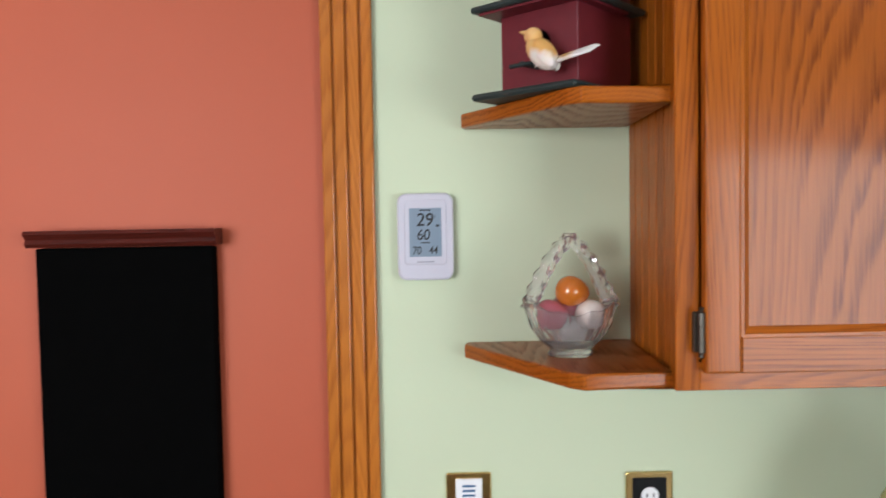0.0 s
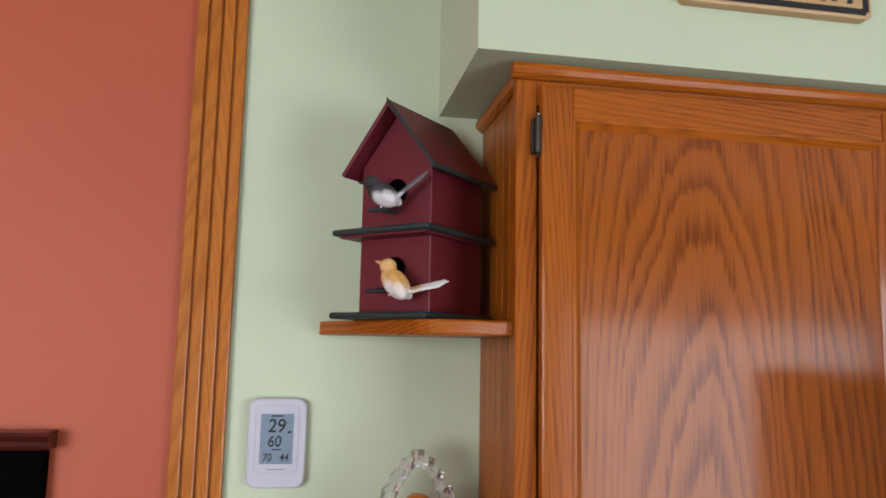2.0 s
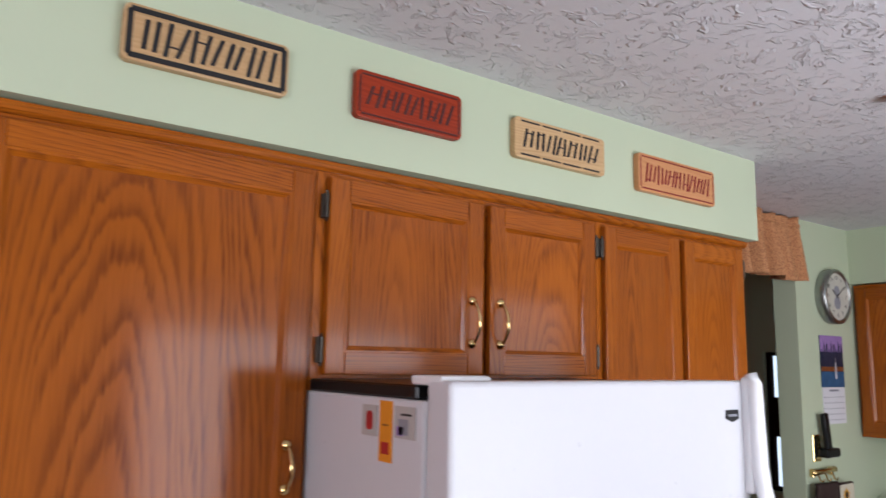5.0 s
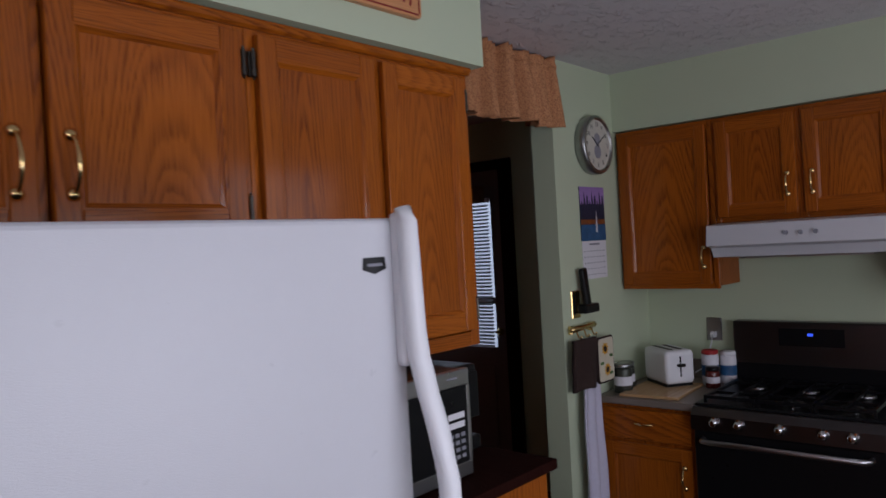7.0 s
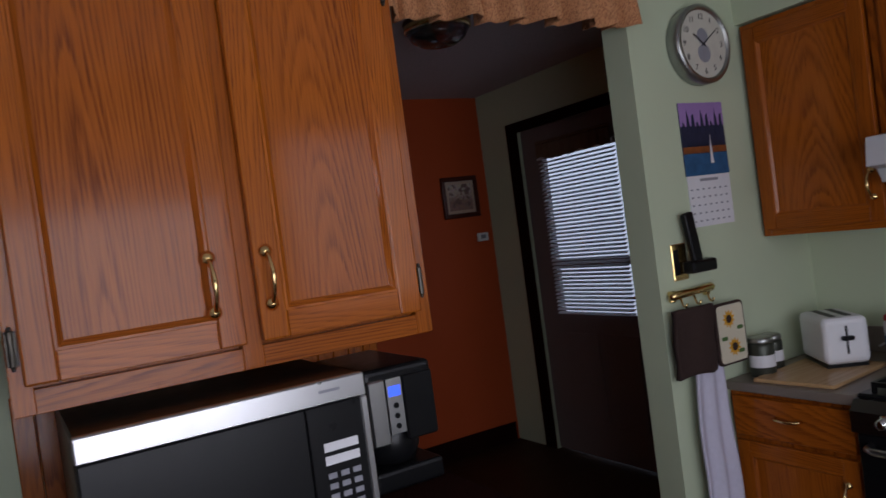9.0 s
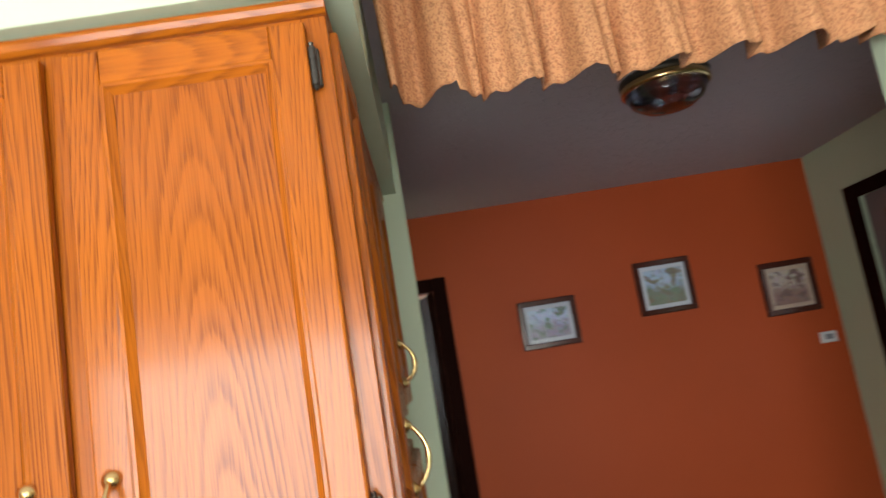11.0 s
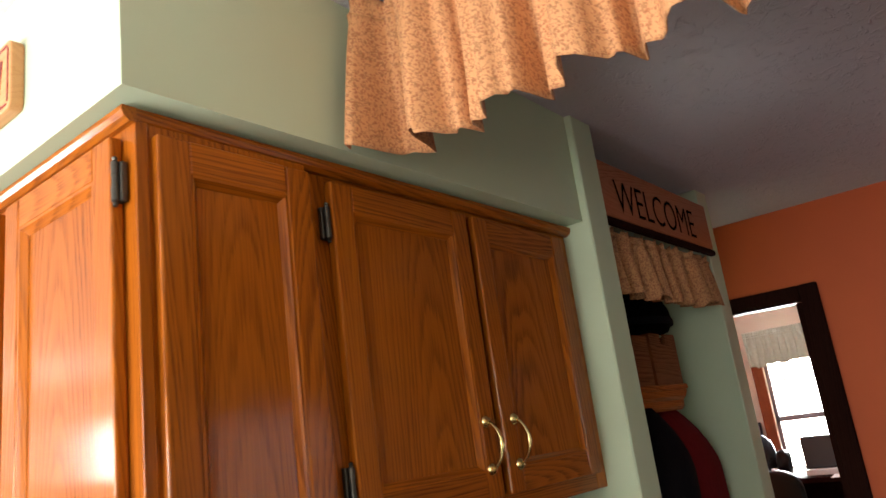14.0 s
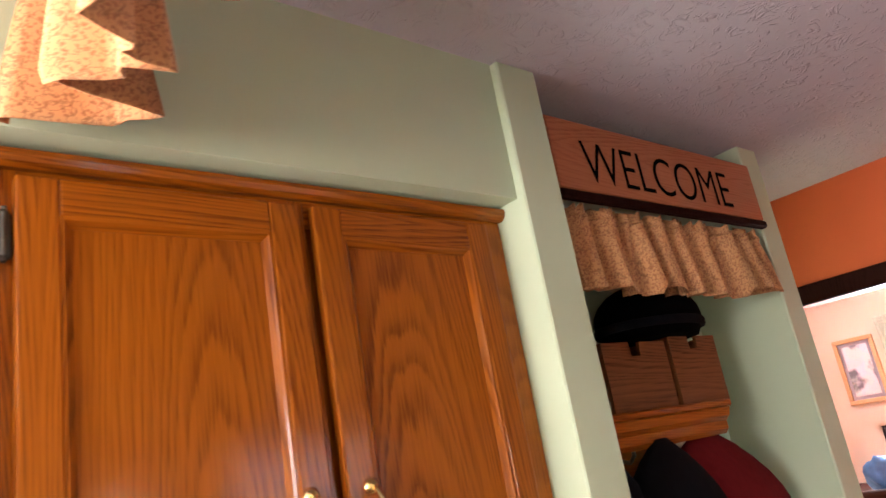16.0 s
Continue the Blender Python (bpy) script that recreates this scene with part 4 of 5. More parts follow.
mw = thing("microwave", pose(1.735, -0.12, 0.9655), "stainless steel microwave with a black door on the sideboard", "microwave")
part("case", boxes((0.0, 0.492, 0.016, 0.395, 0.008, 0.292), bevel=0.004), plain("dark_brown_metal", (0.012, 0.010, 0.009), 0.35, 0.3), mw)
part("front_band", boxes((0.0, 0.492, -0.004, 0.0155, 0.250, 0.294), bevel=0.003), STEEL, mw, "brushed steel band")
part("front_band", boxes((0.0, 0.492, -0.004, 0.0155, 0.006, 0.044), bevel=0.003), STEEL, mw, "brushed steel band")
part("door", boxes((0.002, 0.368, -0.006, 0.0155, 0.0442, 0.2498), bevel=0.002), BLACK, mw, "black glass door")
cp = part("control_panel", boxes((0.370, 0.478, -0.005, 0.0155, 0.0442, 0.2498), bevel=0.002), BLACK, mw)
part("label_bar", boxes((0.395, 0.462, -0.0062, -0.0048, 0.166, 0.182)), PAPER, cp)
part("label_bar", boxes((0.395, 0.462, -0.0062, -0.0048, 0.142, 0.158)), PAPER, cp)
for i in range(4):
    for j in range(3):
        part("key", boxes((0.397 + 0.024 * j, 0.413 + 0.024 * j, -0.0062, -0.0048, 0.060 + 0.019 * i, 0.070 + 0.019 * i)), FAINT, cp)
part("front_strip", boxes((0.4785, 0.492, -0.0045, 0.0155, 0.0442, 0.2498), bevel=0.002), STEEL, mw, "brushed steel edge strip")
part("brand_bar", boxes((0.40, 0.44, -0.0048, -0.0038, 0.272, 0.277)), FAINT, mw)
for x in (0.03, 0.46):
    part("foot", boxes((x - 0.012, x + 0.012, 0.04, 0.37, 0.0, 0.008)), BLACK, mw)

cm = thing("coffee_maker", pose(2.290, 0.025, 0.9655), "black and steel coffee maker with a lit blue display", "coffee maker")
part("base", boxes((0.0, 0.165, 0.0, 0.30, 0.0, 0.045), bevel=0.008, seg=2), BLACK, cm)
part("column", boxes((0.005, 0.160, 0.17, 0.30, 0.045, 0.20), bevel=0.006), BLACK, cm)
part("head", boxes((0.0, 0.165, 0.005, 0.30, 0.175, 0.262), bevel=0.012, seg=3), BLACK, cm, "glossy black brewing head")
part("front_panel", boxes((0.004, 0.046, -0.003, 0.010, 0.10, 0.240), bevel=0.004), STEEL, cm, "brushed steel front panel")
part("front_panel", boxes((0.086, 0.161, -0.003, 0.010, 0.10, 0.240), bevel=0.004), BLACK, cm, "glossy black front panel")
dsp = part("display_panel", boxes((0.048, 0.084, -0.001, 0.010, 0.12, 0.238)), STEEL, cm)
part("display", boxes((0.052, 0.080, -0.0022, -0.0008, 0.200, 0.222)), BLUE_LIT, dsp, "lit blue display")
for k in range(3):
    part("button", lathe([(0.006, 0), (0.006, 0.003)], 14, (0.066, -0.001, 0.180 - 0.022 * k), 'Y'), BLACK, dsp)
part("jug", lathe([(0.050, 0.0), (0.062, 0.03), (0.060, 0.07), (0.045, 0.095)], 24, (0.082, 0.08, 0.046)), BLACK, cm, smooth=True)

# lower cabinet under the doors that face the hall
lc = cabinet("lower_cabinet", EAST, 0.351, 1.248, F, 1.40, 0.30, "stained oak lower cabinet facing the hall", [(0.39, 0.775), (0.80, 1.20)])
door(lc, 0.372, 0.775, 0.02, 1.375, (0.74, 1.02, 1.15))
door(lc, 0.800, 1.195, 0.02, 1.375, (0.86, 1.02, 1.15))

# ---- ruffled valances ----
def ruffle(name, x0, x1, z_top, z_bot, folds, depth, seed, label, mat, place, scallop=0.03, rod=False):
    """Gathered cloth on a rod along local x; folds grow deeper towards the hem."""
    rnd = random.Random(seed)
    n, rows = folds * 14, 22
    knots = [rnd.uniform(0.7, 1.35) for _ in range(folds + 2)]
    tot = sum(knots[:folds])
    edges = [0.0]
    for k in knots[:folds]:
        edges.append(edges[-1] + k / tot)
    hems = [rnd.uniform(-1, 1) for _ in range(folds + 2)]
    verts, faces = [], []
    for j in range(rows + 1):
        v = j / rows
        for i in range(n + 1):
            u = i / n
            k = max(q for q in range(folds) if edges[q] <= u + 1e-9)
            s = (u - edges[k]) / (edges[k + 1] - edges[k])
            grow = 0.25 + 0.75 * v ** 0.8 if v > 0.13 else 0.35
            wave = -math.cos(2 * math.pi * s) * (0.8 + 0.35 * hems[k]) + 0.28 * math.sin(6.3 * math.pi * s + hems[k] * 3)
            fine = 0.55 * math.sin(u * folds * 19.0 + 2 * hems[k]) * max(0, 1 - v * 2.6)
            y = depth * grow * (wave + fine)
            x = x0 + (x1 - x0) * (u + 0.012 * v * math.sin(2 * math.pi * s + 1.2 + hems[k]))
            zb = z_bot + scallop * (0.5 - 0.5 * math.cos(2 * math.pi * s)) * 0.35 + 0.012 * hems[k]
            z = z_top + (zb - z_top) * v
            if v < 0.02:
                z += 0.006 * math.sin(u * folds * 22 + hems[k] * 4)
            if abs(v - 0.13) < 0.03:
                y -= 0.006
            verts.append((x, y, z))
    for j in range(rows):
        for i in range(n):
            a = j * (n + 1) + i
            faces.append((a, a + 1, a + n + 2, a + n + 1))
    t = thing(name, place, label, "valance")
    cut = 3 * (n + 1)
    for piece, vs, fs in (("heading", verts[:cut + n + 1], faces[:3 * n]), ("skirt", verts[cut:], [tuple(q - cut for q in f) for f in faces[3 * n:]])):
        me = bpy.data.meshes.new(piece)
        me.from_pydata(vs, [], fs)
        me.materials.append(mat)
        for p in me.polygons:
            p.use_smooth = True
        ob = new(piece, me)
        so = ob.modifiers.new("thickness", 'SOLIDIFY')
        so.thickness = 0.0025
        ob.parent = t
    if rod:
        part("rod", tube([(x0, 0.016, z_top - 0.045), (x1, 0.016, z_top - 0.045)], 0.005, 10), WHITEP, t)
    return t


ruffle("valance", 0.022, 1.114, 2.436, 2.116, 8, 0.076, 5, "ruffled apricot cotton valance with a small leaf print", VALANCE, pose(2.514, 0.432, 0))

# ---- hall: ceiling light, pictures, doors ----
kl = thing("ceiling_light", pose(2.175, -0.985, H), "slim white ceiling light bar in the kitchen", "ceiling light")
part("housing", boxes((-0.030, 0.030, -0.34, 0.335, -0.034, -0.0006), bevel=0.008, seg=2), WHITEP, kl)
for s in (-1, 1):
    part("end_cap", boxes((-0.031, 0.031, min(s * 0.335, s * 0.347), max(s * 0.335, s * 0.347), -0.035, -0.0006), bevel=0.004), FAINT, kl)

cl = thing("ceiling_light", pose(3.477, 1.40, H), "flush ceiling light with brass bands and clear glass", "ceiling light")
part("pan", lathe([(0.150, -0.022), (0.155, -0.012), (0.150, 0.0)], 40), PEWTER, cl, "dark metal pan", True)
part("band", lathe([(0.146, -0.050), (0.152, -0.046), (0.152, -0.026), (0.146, -0.022)], 40), BRASS, cl, smooth=True)
part("glass_bowl", lathe([(0.03, -0.125), (0.08, -0.115), (0.12, -0.092), (0.143, -0.052)], 40), glass("smoked_glass", (0.22, 0.23, 0.27), 0.10), cl, smooth=True)

PICMAT = plain("grey_white_mat_board", (0.38, 0.38, 0.42), 0.8, vary=0.06)


MATT_GLASS = glass("low_glare_glass", (1, 1, 1), 0.0)
MATT_GLASS.node_tree.nodes["Principled BSDF"].inputs["IOR"].default_value = 1.08


def picture(x0, x1, z0, z1, y, fw, label, mats, frame_mat, group="", mount=None):
    w, h = x1 - x0, z1 - z0
    p = thing("framed_picture", pose((x0 + x1) / 2, y, (z0 + z1) / 2), label, "picture", group)
    a, c = w / 2, h / 2
    for s in ((-a, a, c - fw, c), (-a, a, -c, -c + fw)):
        part("frame_rail", boxes((s[0], s[1], -0.024, -0.001, s[2], s[3]), bevel=0.004), frame_mat, p)
    for s in ((-a, -a + fw), (a - fw, a)):
        part("frame_side", boxes((s[0], s[1], -0.0235, -0.0012, -c + fw, c - fw), bevel=0.003), frame_mat, p)
    part("mat", boxes((-a + fw, a - fw, -0.012, -0.003, -c + fw, c - fw)), mount or PICMAT, p)
    part("print", boxes((-a + fw + 0.022, a - fw - 0.022, -0.0135, -0.0115, -c + fw + 0.022, c - fw - 0.022)), mats, p)
    gl = part("glazing", boxes((-a + fw, a - fw, -0.017, -0.0155, -c + fw, c - fw)), MATT_GLASS, p)
    gl.visible_shadow = False
    return p


def painting(name, sky, low, spots, scale):
    m, nt, b = material(name, 0.6)
    v = coords(nt, (1, 1, 1))
    tc = nt.nodes.new("ShaderNodeTexCoord")
    sp = node(nt, "SeparateXYZ", Vector=tc.outputs["Object"])
    n1 = node(nt, "TexNoise", Vector=v, Scale=scale, Detail=5.0)
    n2 = node(nt, "TexVoronoi", Vector=v, Scale=scale * 2.2)
    h = mathn(nt, 'ADD', mathn(nt, 'MULTIPLY', sp.outputs["Z"], 6.0), mathn(nt, 'MULTIPLY', n1.outputs["Fac"], 1.3))
    col = mixc(nt, ramp(nt, h, [(0.45, (0, 0, 0)), (0.75, (1, 1, 1))]), low, sky)
    col = mixc(nt, ramp(nt, n1.outputs["Fac"], [(0.5, (0, 0, 0)), (0.58, (1, 1, 1))]), col, spots)
    col = mixc(nt, 0.15, col, n2.outputs["Color"], 'SOFT_LIGHT')
    nt.links.new(col, b.inputs["Base Color"])
    return m


PIC = painting("village_print", (0.34, 0.38, 0.52), (0.22, 0.19, 0.24), (0.11, 0.14, 0.10), 26)
PIC2 = painting("autumn_print", (0.26, 0.32, 0.44), (0.12, 0.13, 0.09), (0.13, 0.11, 0.07), 22)
PIC3 = painting("barn_print", (0.30, 0.24, 0.21), (0.16, 0.09, 0.07), (0.10, 0.05, 0.04), 24)
REDFRAME = oak("mahogany_frame", 0, (0.085, 0.022, 0.014), (0.04, 0.010, 0.008), 0.3)
picture(3.040, 3.362, 1.615, 1.880, 3.06, 0.030, "mahogany framed village print in a white mat", PIC, REDFRAME, "pictures on the hall wall")
picture(3.712, 4.028, 1.697, 1.995, 3.06, 0.030, "mahogany framed autumn landscape print", PIC2, REDFRAME, "pictures on the hall wall")
picture(4.400, 4.705, 1.585, 1.880, 3.06, 0.032, "mahogany framed barn print in a tan mat", PIC3, REDFRAME, "pictures on the hall wall", plain("tan_mat", (0.34, 0.24, 0.18), 0.8))
nl = thing("night_light", pose(3.56, 3.06, 0.43), "small night light plugged into a dark outlet", "night light")
part("plate", boxes((-0.036, 0.036, -0.006, -0.0005, -0.06, 0.06), bevel=0.002), BLACK, nl)
part("lens", lathe([(0.022, -0.055), (0.026, -0.02), (0.024, 0.01)], 18, (0, -0.028, 0)), LCD, nl, smooth=True)
tb = thing("thermostat", pose(4.70, 3.06, 1.43), "small white thermostat on the red wall", "thermostat")
part("case", boxes((-0.045, 0.045, -0.022, -0.0005, -0.03, 0.03), bevel=0.004), WHITEP, tb)
part("window", boxes((-0.022, 0.022, -0.0235, -0.0218, -0.012, 0.016)), FAINT, tb)

# office doorway in the red wall
dc = thing("door_casing", pose(0, 3.06, 0), "dark-stained wooden door casing with brass hinges", "door frame")
dc["kind"] = "structure"
part("side_casing", boxes((DX1, DX1 + 0.078, -0.020, -0.0005, F, DZ + 0.07), bevel=0.004), DARKWOOD, dc)
part("side_casing", boxes((DX0 - 0.078, DX0, -0.020, -0.0005, F, DZ + 0.07), bevel=0.004), DARKWOOD, dc)
part("head_casing", boxes((DX0, DX1, -0.0195, -0.0005, DZ - 0.004, DZ + 0.0695), bevel=0.004), DARKWOOD, dc)
part("jamb", boxes((DX1 - 0.022, DX1 - 0.0005, -0.002, 0.122, F, DZ - 0.0045)), DARKWOOD, dc)
part("jamb", boxes((DX0 + 0.0005, DX0 + 0.022, -0.002, 0.122, F, DZ - 0.0045)), DARKWOOD, dc)
part("stop", boxes((DX1 - 0.034, DX1 - 0.0222, 0.03, 0.07, F, DZ - 0.005)), DARKWOOD, dc)
for z in (1.78, 0.95):
    part("hinge", boxes((DX1 - 0.0265, DX1 - 0.0218, 0.075, 0.115, z - 0.05, z + 0.05), (DX1 - 0.034, DX1 - 0.022, 0.110, 0.126, z - 0.05, z + 0.05), bevel=0.002), BRASS, dc, "brass hinge")
od = thing("office_door", pose(DX1 + 0.014, 3.195, F, 0, 0, 15), "dark-stained wooden door standing open into the office", "door")
part("leaf", boxes((-0.036, 0.0, 0.0, 0.80, 0.01, 2.10), bevel=0.003), DARKWOOD, od)
part("knob", lathe([(0.012, 0.0), (0.012, 0.03), (0.027, 0.04), (0.027, 0.06), (0.012, 0.068)], 20, (-0.068, 0.74, 1.0), 'X'), BRASS, od, smooth=True)

# entry door with blinds, in the east wall
ed = thing("door_entry", pose(4.80, 2.07, 0), "white entry door, its paint darkened for shade, with a blind over its window", "door")
ed["kind"] = "structure"
part("side_casing", boxes((-0.018, -0.0005, 0.55, 0.66, F, 2.175), bevel=0.004), DARKWOOD, ed)
part("side_casing", boxes((-0.018, -0.0005, -0.56, -0.45, F, 2.175), bevel=0.004), DARKWOOD, ed)
part("head_casing", boxes((-0.0175, -0.0005, -0.45, 0.55, 2.105, 2.1745), bevel=0.004), DARKWOOD, ed)
lf = part("leaf", boxes((0.0205, 0.0595, -0.345, 0.345, F + 0.01, 0.86)), SHADEDWHITE, ed)
part("stile", boxes((0.02, 0.06, 0.3452, 0.548, F + 0.01, 2.108), bevel=0.002), SHADEDWHITE, lf)
part("stile", boxes((0.02, 0.06, -0.448, -0.3452, F + 0.01, 2.108), bevel=0.002), SHADEDWHITE, lf)
part("top_rail", boxes((0.0205, 0.0595, -0.345, 0.345, 1.90, 2.108)), SHADEDWHITE, lf)
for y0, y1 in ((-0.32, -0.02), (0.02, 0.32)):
    part("panel", boxes((0.012, 0.0204, y0, y1, 0.16, 0.74), bevel=0.006), SHADEDWHITE, lf)
pn = part("pane", boxes((0.038, 0.042, -0.345, 0.345, 0.86, 1.90)), PANE, lf)
pn.visible_shadow = False
part("mullion", boxes((0.030, 0.052, -0.345, 0.345, 1.17, 1.215)), SHADEDWHITE, lf)
part("knob", lathe([(0.010, 0.0), (0.010, 0.03), (0.026, 0.04), (0.026, 0.06), (0.010, 0.068)], 18, (-0.048, -0.39, 0.98), 'X'), BRASS, lf, smooth=True)
sl = thing("window_sidelight", pose(4.80, 1.18, 0), "narrow two-pane window in dark wood beside the entry door", "window")
sl["kind"] = "structure"
for y0, y1 in ((-0.13, -0.105), (0.105, 0.13)):
    part("stile", boxes((0.03, 0.08, y0, y1, 0.86, 1.78)), DARKWOOD, sl)
for z0, z1 in ((0.86, 0.885), (1.215, 1.475), (1.755, 1.78)):
    part("rail", boxes((0.031, 0.079, -0.105, 0.105, z0, z1)), DARKWOOD, sl)
for z0, z1 in ((0.885, 1.215), (1.475, 1.755)):
    pn = part("pane", boxes((0.052, 0.056, -0.105, 0.105, z0, z1)), PANE, sl)
    pn.visible_shadow = False
bl = thing("window_blind", pose(4.795, 2.07, 0), "white slatted blind over the entry door window", "blind")
part("headrail", boxes((-0.020, 0.012, -0.352, 0.352, 1.885, 1.915), bevel=0.003), BLIND, bl)
slat = bmesh.new()
box(slat, -0.0125, 0.0125, -0.345, 0.345, -0.0008, 0.0008)
slat_me = mesh_of("slat", slat, BLIND)
for k in range(41):
    s = new("slat", slat_me)
    s.parent = bl
    s.matrix_local = pose(-0.004, 0, 0.875 + 0.0247 * k, 0, -34, 0)
ev = ruffle("door_valance", -0.34, 0.34, 2.00, 1.885, 9, 0.008, 9, "small gathered tan valance above the door blind", plain("tan_cloth", (0.20, 0.13, 0.085), 0.9), pose(4.765, 2.07, 0, 0, 0, 90), 0.01)
single("backdrop_entry", boxes((5.6, 5.62, 0.6, 3.6, 0, 3.0)), glow("bright_outdoors", (0.75, 0.86, 1.0), 0.9), "bright pale outdoors seen through the door blind", "backdrop", "structure")

bb = thing("baseboard", pose(0, 3.06, F), "dark-stained wooden baseboard along the red hall wall", "baseboard")
bb["kind"] = "structure"
part("board", boxes((DX1 + 0.080, 4.779, -0.014, -0.0005, 0.0, 0.13), bevel=0.003), DARKWOOD, bb)

# ---- coat niche ----
sg = thing("welcome_sign", pose(2.50, 1.83, 2.272, 0, 0, 90), "stained wooden welcome sign with dark carved letters", "sign")
part("board", boxes((-0.440, 0.452, -0.010, 0.012, -0.088, 0.088), bevel=0.004), oak("sign_wood", 0, (0.40, 0.135, 0.055), (0.24, 0.065, 0.025), 0.4), sg)
letters(sg, "lettering", "WELCOME", 0.150, -0.022, -0.0112, -0.018, BLACKFELT, 0.0, 0.88, -0.0016)
part("rod", boxes((-0.440, 0.452, -0.016, 0.008, -0.110, -0.0885), bevel=0.005), DARKWOOD, sg, "dark wooden rod")
ruffle("niche_valance", -0.435, 0.440, 2.163, 1.968, 9, 0.046, 21, "gathered apricot print valance below the welcome sign", VALANCE, pose(2.468, 1.83, 0, 0, 0, 90), rod=False)
ns = thing("niche_shelf", pose(0, 0, 0), "stained oak coat shelf with a moulded front", "shelf")
part("board", boxes((2.201, 2.405, 1.367, 2.020, 1.693, 1.712), bevel=0.004), OAK_D, ns)
part("front_moulding", prism([(2.405, 1.692), (2.398, 1.672), (2.386, 1.660), (2.386, 1.640), (2.376, 1.628), (2.356, 1.628), (2.356, 1.692)], 1.367, 2.005, plane='XZ'), OAK_D, ns)
part("hook_rail", boxes((2.201, 2.217, 1.367, 2.0, 1.56, 1.66), bevel=0.003), OAK_D, ns)
for y in (1.45, 1.60, 1.74, 1.90):
    part("hook", tube([(2.217, y, 1.61), (2.26, y, 1.60), (2.275, y, 1.615), (2.278, y, 1.64)], 0.005, 8), STEEL, ns, "steel coat hook", True)
for y0, y1, z1 in ((1.59, 1.845, 1.876), (1.866, 2.085, 1.886)):
    bx = thing("storage_box", pose(2.30, (y0 + y1) / 2, 1.7124), "brown wooden storage box with a finger hole", "box", "boxes on the niche shelf")
    w, h = (y1 - y0) / 2, z1 - 1.7124
    part("front", prism([(-w, 0), (w, 0), (w, h), (0.022, h), (0.018, h - 0.034), (-0.018, h - 0.034), (-0.022, h), (-w, h)], 0.056, 0.066, plane='YZ'), WICKER, bx)
    part("back", boxes((-0.080, -0.072, -w, w, 0, h)), WICKER, bx)
    for s in (-1, 1):
        part("side", boxes((-0.072, 0.056, s * w - (0.008 if s > 0 else 0), s * w + (0 if s > 0 else 0.008), 0, h)), WICKER, bx)
    part("bottom", boxes((-0.072, 0.056, -w + 0.008, w - 0.008, 0, 0.008)), WICKER, bx)
bw = bmesh.new()
blob(bw, (0, 0, 0), (0.115, 0.180, 0.100))
for v in bw.verts:
    if v.co.z < -0.05:
        v.co.z = -0.05
sh = thing("sun_hat", pose(2.315, 1.88, 1.938), "round black felt hat resting on the storage boxes", "hat")
part("crown", bw, BLACKFELT, sh, smooth=True)
part("hat_band", lathe([(0.118, -0.030), (0.120, -0.026), (0.120, -0.012), (0.118, -0.008)], 36), COATBLACK, sh, "ribbed black band", True).scale = (1.0, 1.52, 1.0)


def coat(y, mat, label, w, x, drop, seed):
    rnd = random.Random(seed)
    n, rows = 48, 26
    verts, faces = [], []
    for j in range(rows + 1):
        v = j / rows
        half = w * (0.10 + 0.90 * math.sin(min(1, v * 4.5) * math.pi / 2) ** 0.8)
        for i in range(n):
            a = 2 * math.pi * i / n
            f = 1 + (0.10 * math.sin(5 * a + seed) + 0.06 * math.sin(9 * a + 2 * seed)) * min(1, v * 2)
            verts.append((x + 0.085 * (0.15 + 0.85 * math.sin(min(1, v * 5) * math.pi / 2)) * f * math.cos(a), y + half * f * math.sin(a), 1.645 - drop * v - 0.05 * abs(math.sin(a)) ** 1.5 * min(1, v * 6) * (1 - v)))
    for j in range(rows):
        for i in range(n):
            faces.append((j * n + i, j * n + (i + 1) % n, (j + 1) * n + (i + 1) % n, (j + 1) * n + i))
    faces.append(tuple(range(n - 1, -1, -1)))
    me = bpy.data.meshes.new("coat")
    me.from_pydata(verts, [], faces)
    me.materials.append(mat)
    for p in me.polygons:
        p.use_smooth = True
    tagged(new("coat", me), label, "coat", "coats in the niche")


coat(1.52, COATBLACK, "black cloth coat hanging from a niche hook", 0.16, 2.345, 0.95, 1.3)
coat(1.94, COATRED, "dark red fleece coat hanging in the niche", 0.30, 2.345, 0.9, 2.2)
coat(1.70, COATBLACK, "black quilted coat hanging in the niche", 0.20, 2.385, 0.9, 0.4)

# ---- office beyond the doorway ----
wd = thing("window_office", pose(0, 5.5, 0), "bright office window with stained wooden trim", "window")
wd["kind"] = "structure"
RW = oak("red_brown_trim", 2, (0.26, 0.075, 0.03), (0.14, 0.035, 0.014), 0.4)
for x0, x1 in ((1.60, 1.68), (2.45, 2.53)):
    part("side_trim", boxes((x0, x1, -0.02, -0.0005, 0.80, 2.12), bevel=0.003), RW, wd)
part("head_trim", boxes((1.68, 2.45, -0.02, -0.0005, 2.05, 2.12), bevel=0.003), RW, wd)
part("window_sill", boxes((1.58, 2.55, -0.06, -0.0005, 0.80, 0.849), bevel=0.004), RW, wd)
part("meeting_rail", boxes((1.68, 2.45, 0.03, 0.06, 1.44, 1.48)), SHADEDWHITE, wd)
part("glazing_bar", boxes((1.705, 2.425, 0.035, 0.055, 1.735, 1.75)), SHADEDWHITE, wd)
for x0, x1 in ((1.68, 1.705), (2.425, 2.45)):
    part("sash", boxes((x0, x1, 0.03, 0.06, 0.85, 2.05)), SHADEDWHITE, wd)
